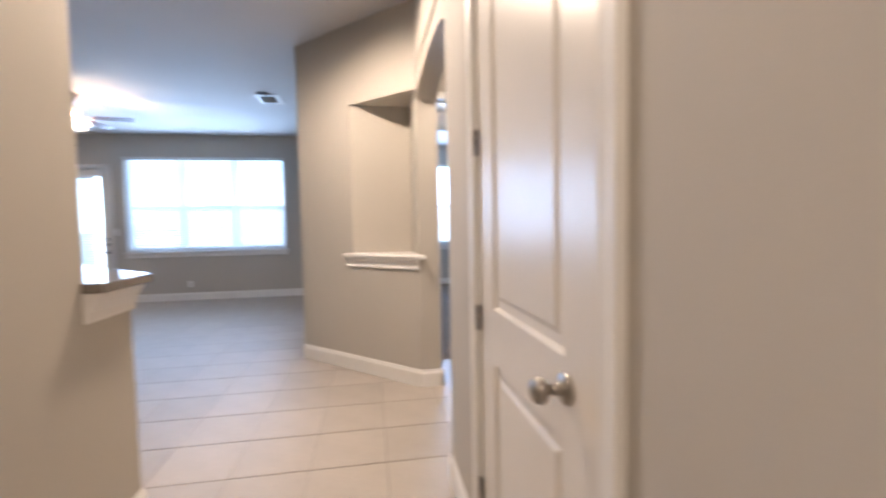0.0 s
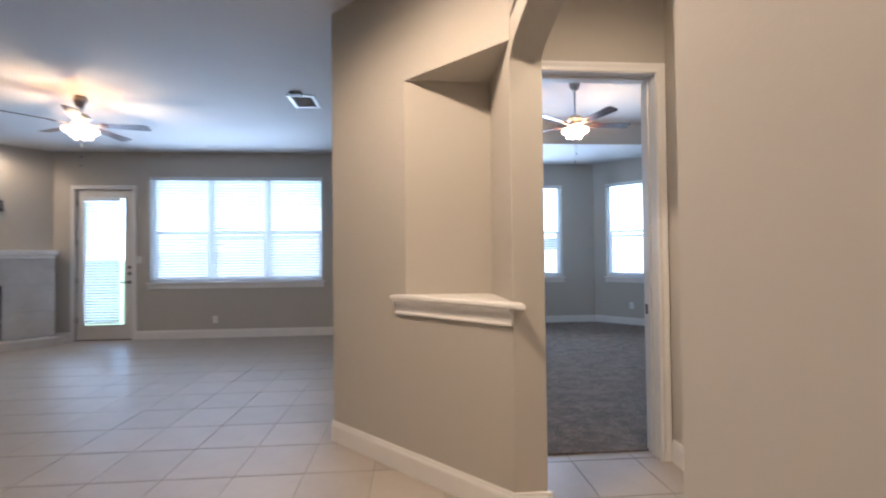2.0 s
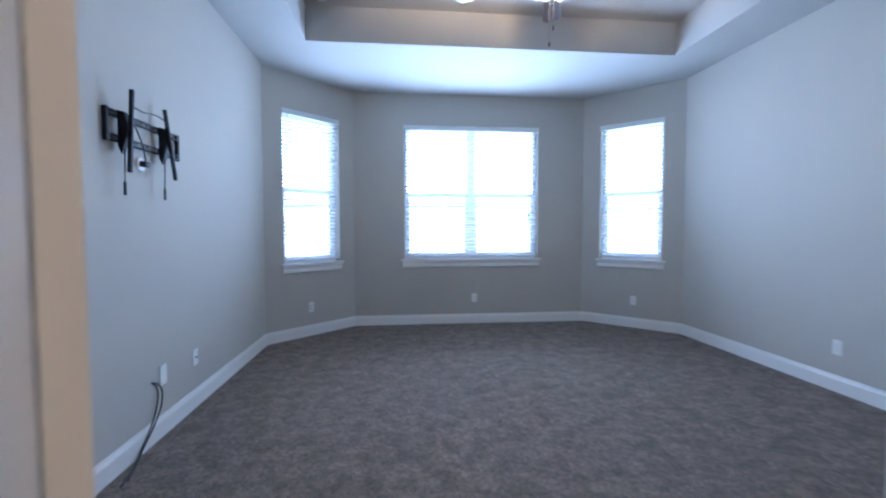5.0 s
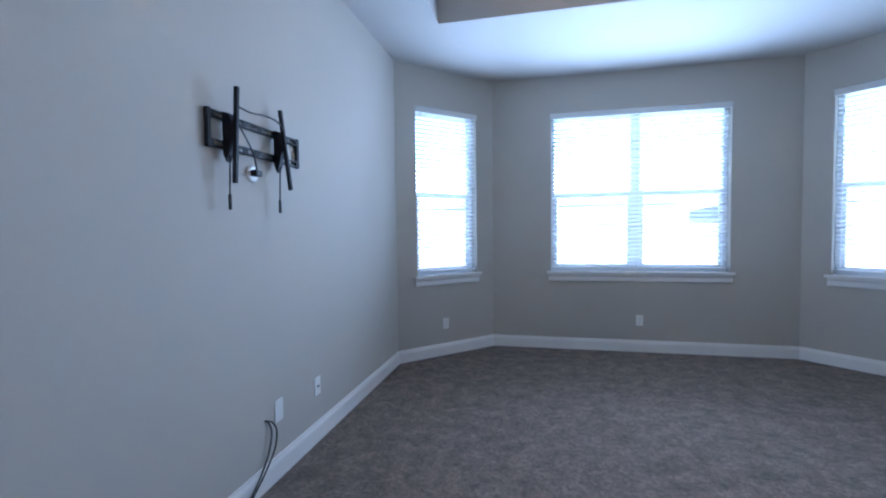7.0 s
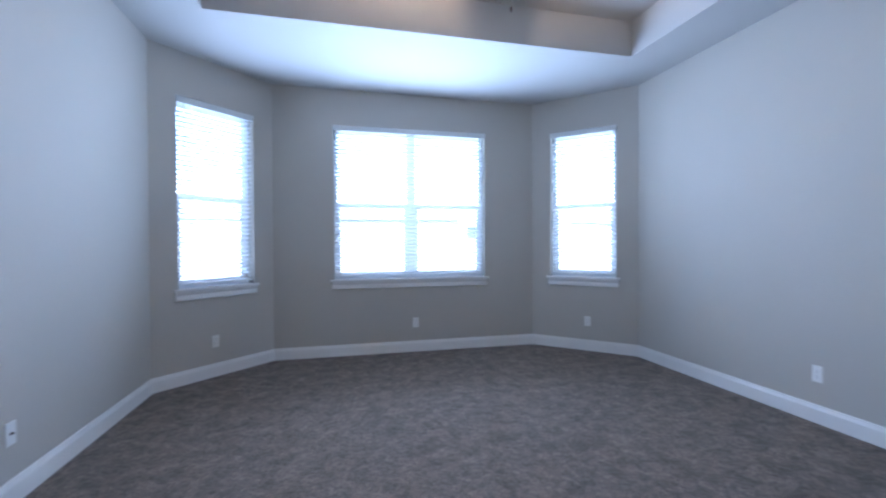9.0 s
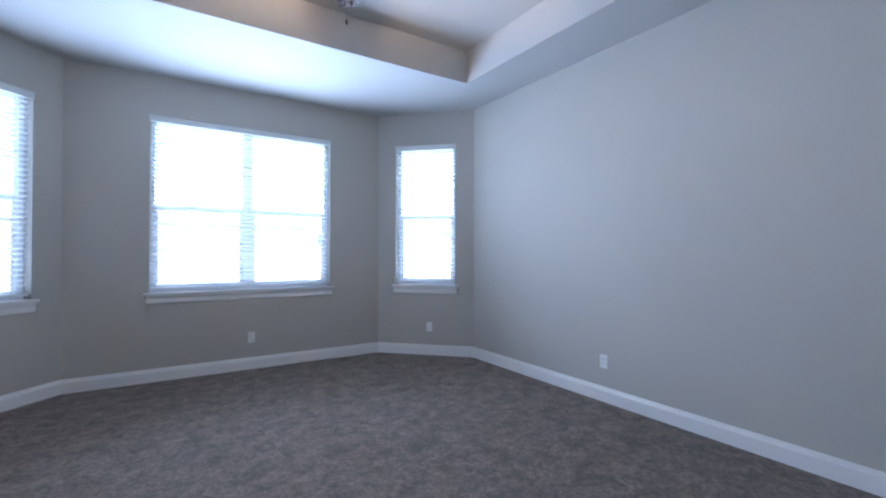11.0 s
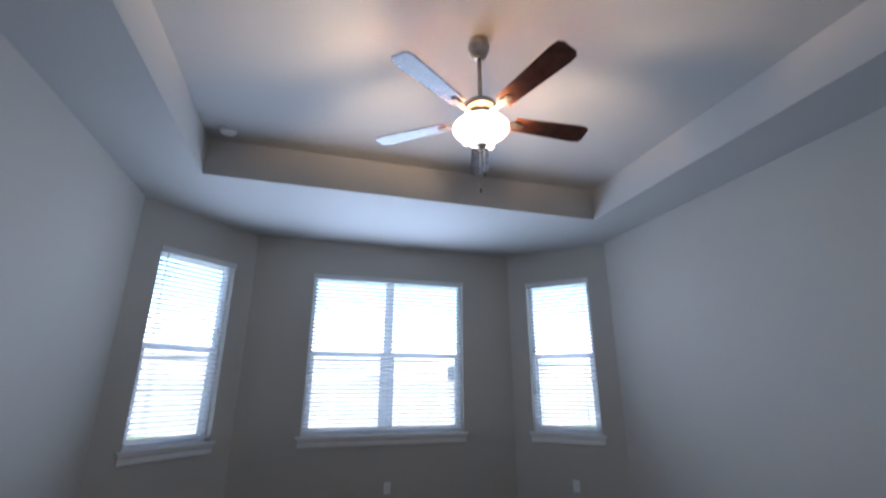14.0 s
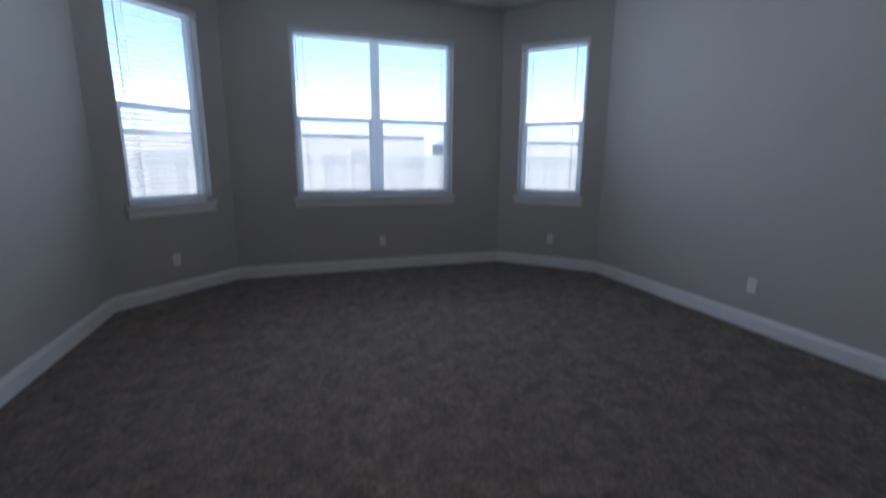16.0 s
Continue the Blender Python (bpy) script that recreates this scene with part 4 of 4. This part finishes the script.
part("surround_core", boxed(0.315, D0 + 0.031, 0.0, 0.895, 0.0, 1.33), GREY, fp)
part("surround_core", boxed(-0.425, D0 + 0.031, 0.935, 0.315, 0.0, 1.33), GREY, fp)
bm = boxed(-0.93, D0 - 0.04, 1.385, 0.93, 0.0, 1.455, bevel=0.006)
box(bm, -0.905, D0 - 0.015, 1.332, 0.905, 0.0, 1.384, 0.006)
part("mantel", bm, TRIM, fp, "white painted mantel shelf")
part("hearth", boxed(-0.98, D0 - 0.28, 0.0, 0.98, D0 + 0.03, 0.118, bevel=0.005), STONE, fp)
bm = bmesh.new()
box(bm, -0.42, -0.005, 0.12, 0.31, 0.0, 0.93)
box(bm, -0.424, D0 + 0.02, 0.12, -0.41, 0.0, 0.93)
box(bm, 0.30, D0 + 0.02, 0.12, 0.314, 0.0, 0.93)
box(bm, -0.41, D0 + 0.02, 0.92, 0.30, 0.0, 0.932)
part("firebox", bm, SOOT, fp, "black steel firebox")

# ---- outdoors, seen past the blinds ----
bm = bmesh.new()
prism(bm, [(-900, -900), (900, -900), (900, 900), (-900, 900)], -0.6, -0.25)
setting("ground", bm, GRASS, "mown lawn round the house", "lawn")
fence = thing("fence", "weathered cedar board fence behind the garden", "fence", pose(0, 22, -0.25))
bd = mesh_of("board", boxed(-0.097, -0.01, 0.0, 0.097, 0.01, 1.8), CEDAR)
for k in range(150):
    part("board", bd, CEDAR, fence, m=pose(-12 + k * 0.2, 0, 0))
for z in (0.3, 1.5):
    part("fence_rail", boxed(-12, 0.012, z, 18, 0.05, z + 0.09), CEDAR, fence)


def house(x, y, w, d, h, label):
    t = thing("neighbour_house", label, "house", pose(x, y, -0.25))
    part("wall", boxed(-w / 2, 0, 0, w / 2, d, h), BRICK, t)
    bm = bmesh.new()
    e = 0.12
    lo = [bm.verts.new(p) for p in ((-w / 2 - e, -e, h), (w / 2 + e, -e, h), (w / 2 + e, d + e, h), (-w / 2 - e, d + e, h))]
    hi = [bm.verts.new(p) for p in ((-w / 2 + d / 2, d / 2, h + d * 0.33), (w / 2 - d / 2, d / 2, h + d * 0.33))]
    for f in ((0, 1, 2, 3),):
        bm.faces.new([lo[k] for k in f][::-1])
    bm.faces.new((lo[0], lo[1], hi[1], hi[0]))
    bm.faces.new((lo[1], lo[2], hi[1]))
    bm.faces.new((lo[2], lo[3], hi[0], hi[1]))
    bm.faces.new((lo[3], lo[0], hi[0]))
    part("roof", bm, SHINGLE, t)
    for k in (-0.3, 0.05, 0.32):
        wd = part("window", boxed(k * w - 0.6, -0.04, 1.0, k * w + 0.6, 0.0, 2.3), VINYL, t)
        part("pane", boxed(k * w - 0.53, -0.05, 1.06, k * w + 0.53, -0.041, 2.24), GREY, wd)


house(-3, 34, 25, 10, 3.2, "single-storey brick house with a grey hipped roof")
house(23, 36, 18, 11, 3.2, "brick neighbour house with a grey shingle roof")

# ---- floor tiles ----
floor = setting("floor", boxed(-7.2, -2.4, -0.04, 1.9, 9.05, -0.004), GROUT, "grey grouted bed of a tiled floor", "floor")
TS, TX, TY = 0.411, 0.20, 3.287
TG = 0.0045
bm = bmesh.new()
box(bm, TG / 2, TG / 2, -0.012, TS - TG / 2, TS - TG / 2, 0.0, 0.0012, 1)
tile_mesh = mesh_of("tile", bm, TILE)
rest = bmesh.new()
for i in range(-18, 5):
    for j in range(-14, 14):
        x, y = TX + i * TS, TY + j * 0.413
        if y > 4.2 and x > -0.5:
            continue
        if y > 9.0 or x > 1.7:
            continue
        if -2.6 < x < 1.7 and 0.0 < y < 6.4:
            part("tile", tile_mesh, TILE, floor, m=pose(x, y, 0))
        else:
            box(rest, x + TG / 2, y + TG / 2, -0.012, x + TS - TG / 2, y + TS - TG / 2, 0.0)
r = part("tiles", rest, TILE, floor, "beige ceramic floor tiles")
r["kind"] = "stuff"
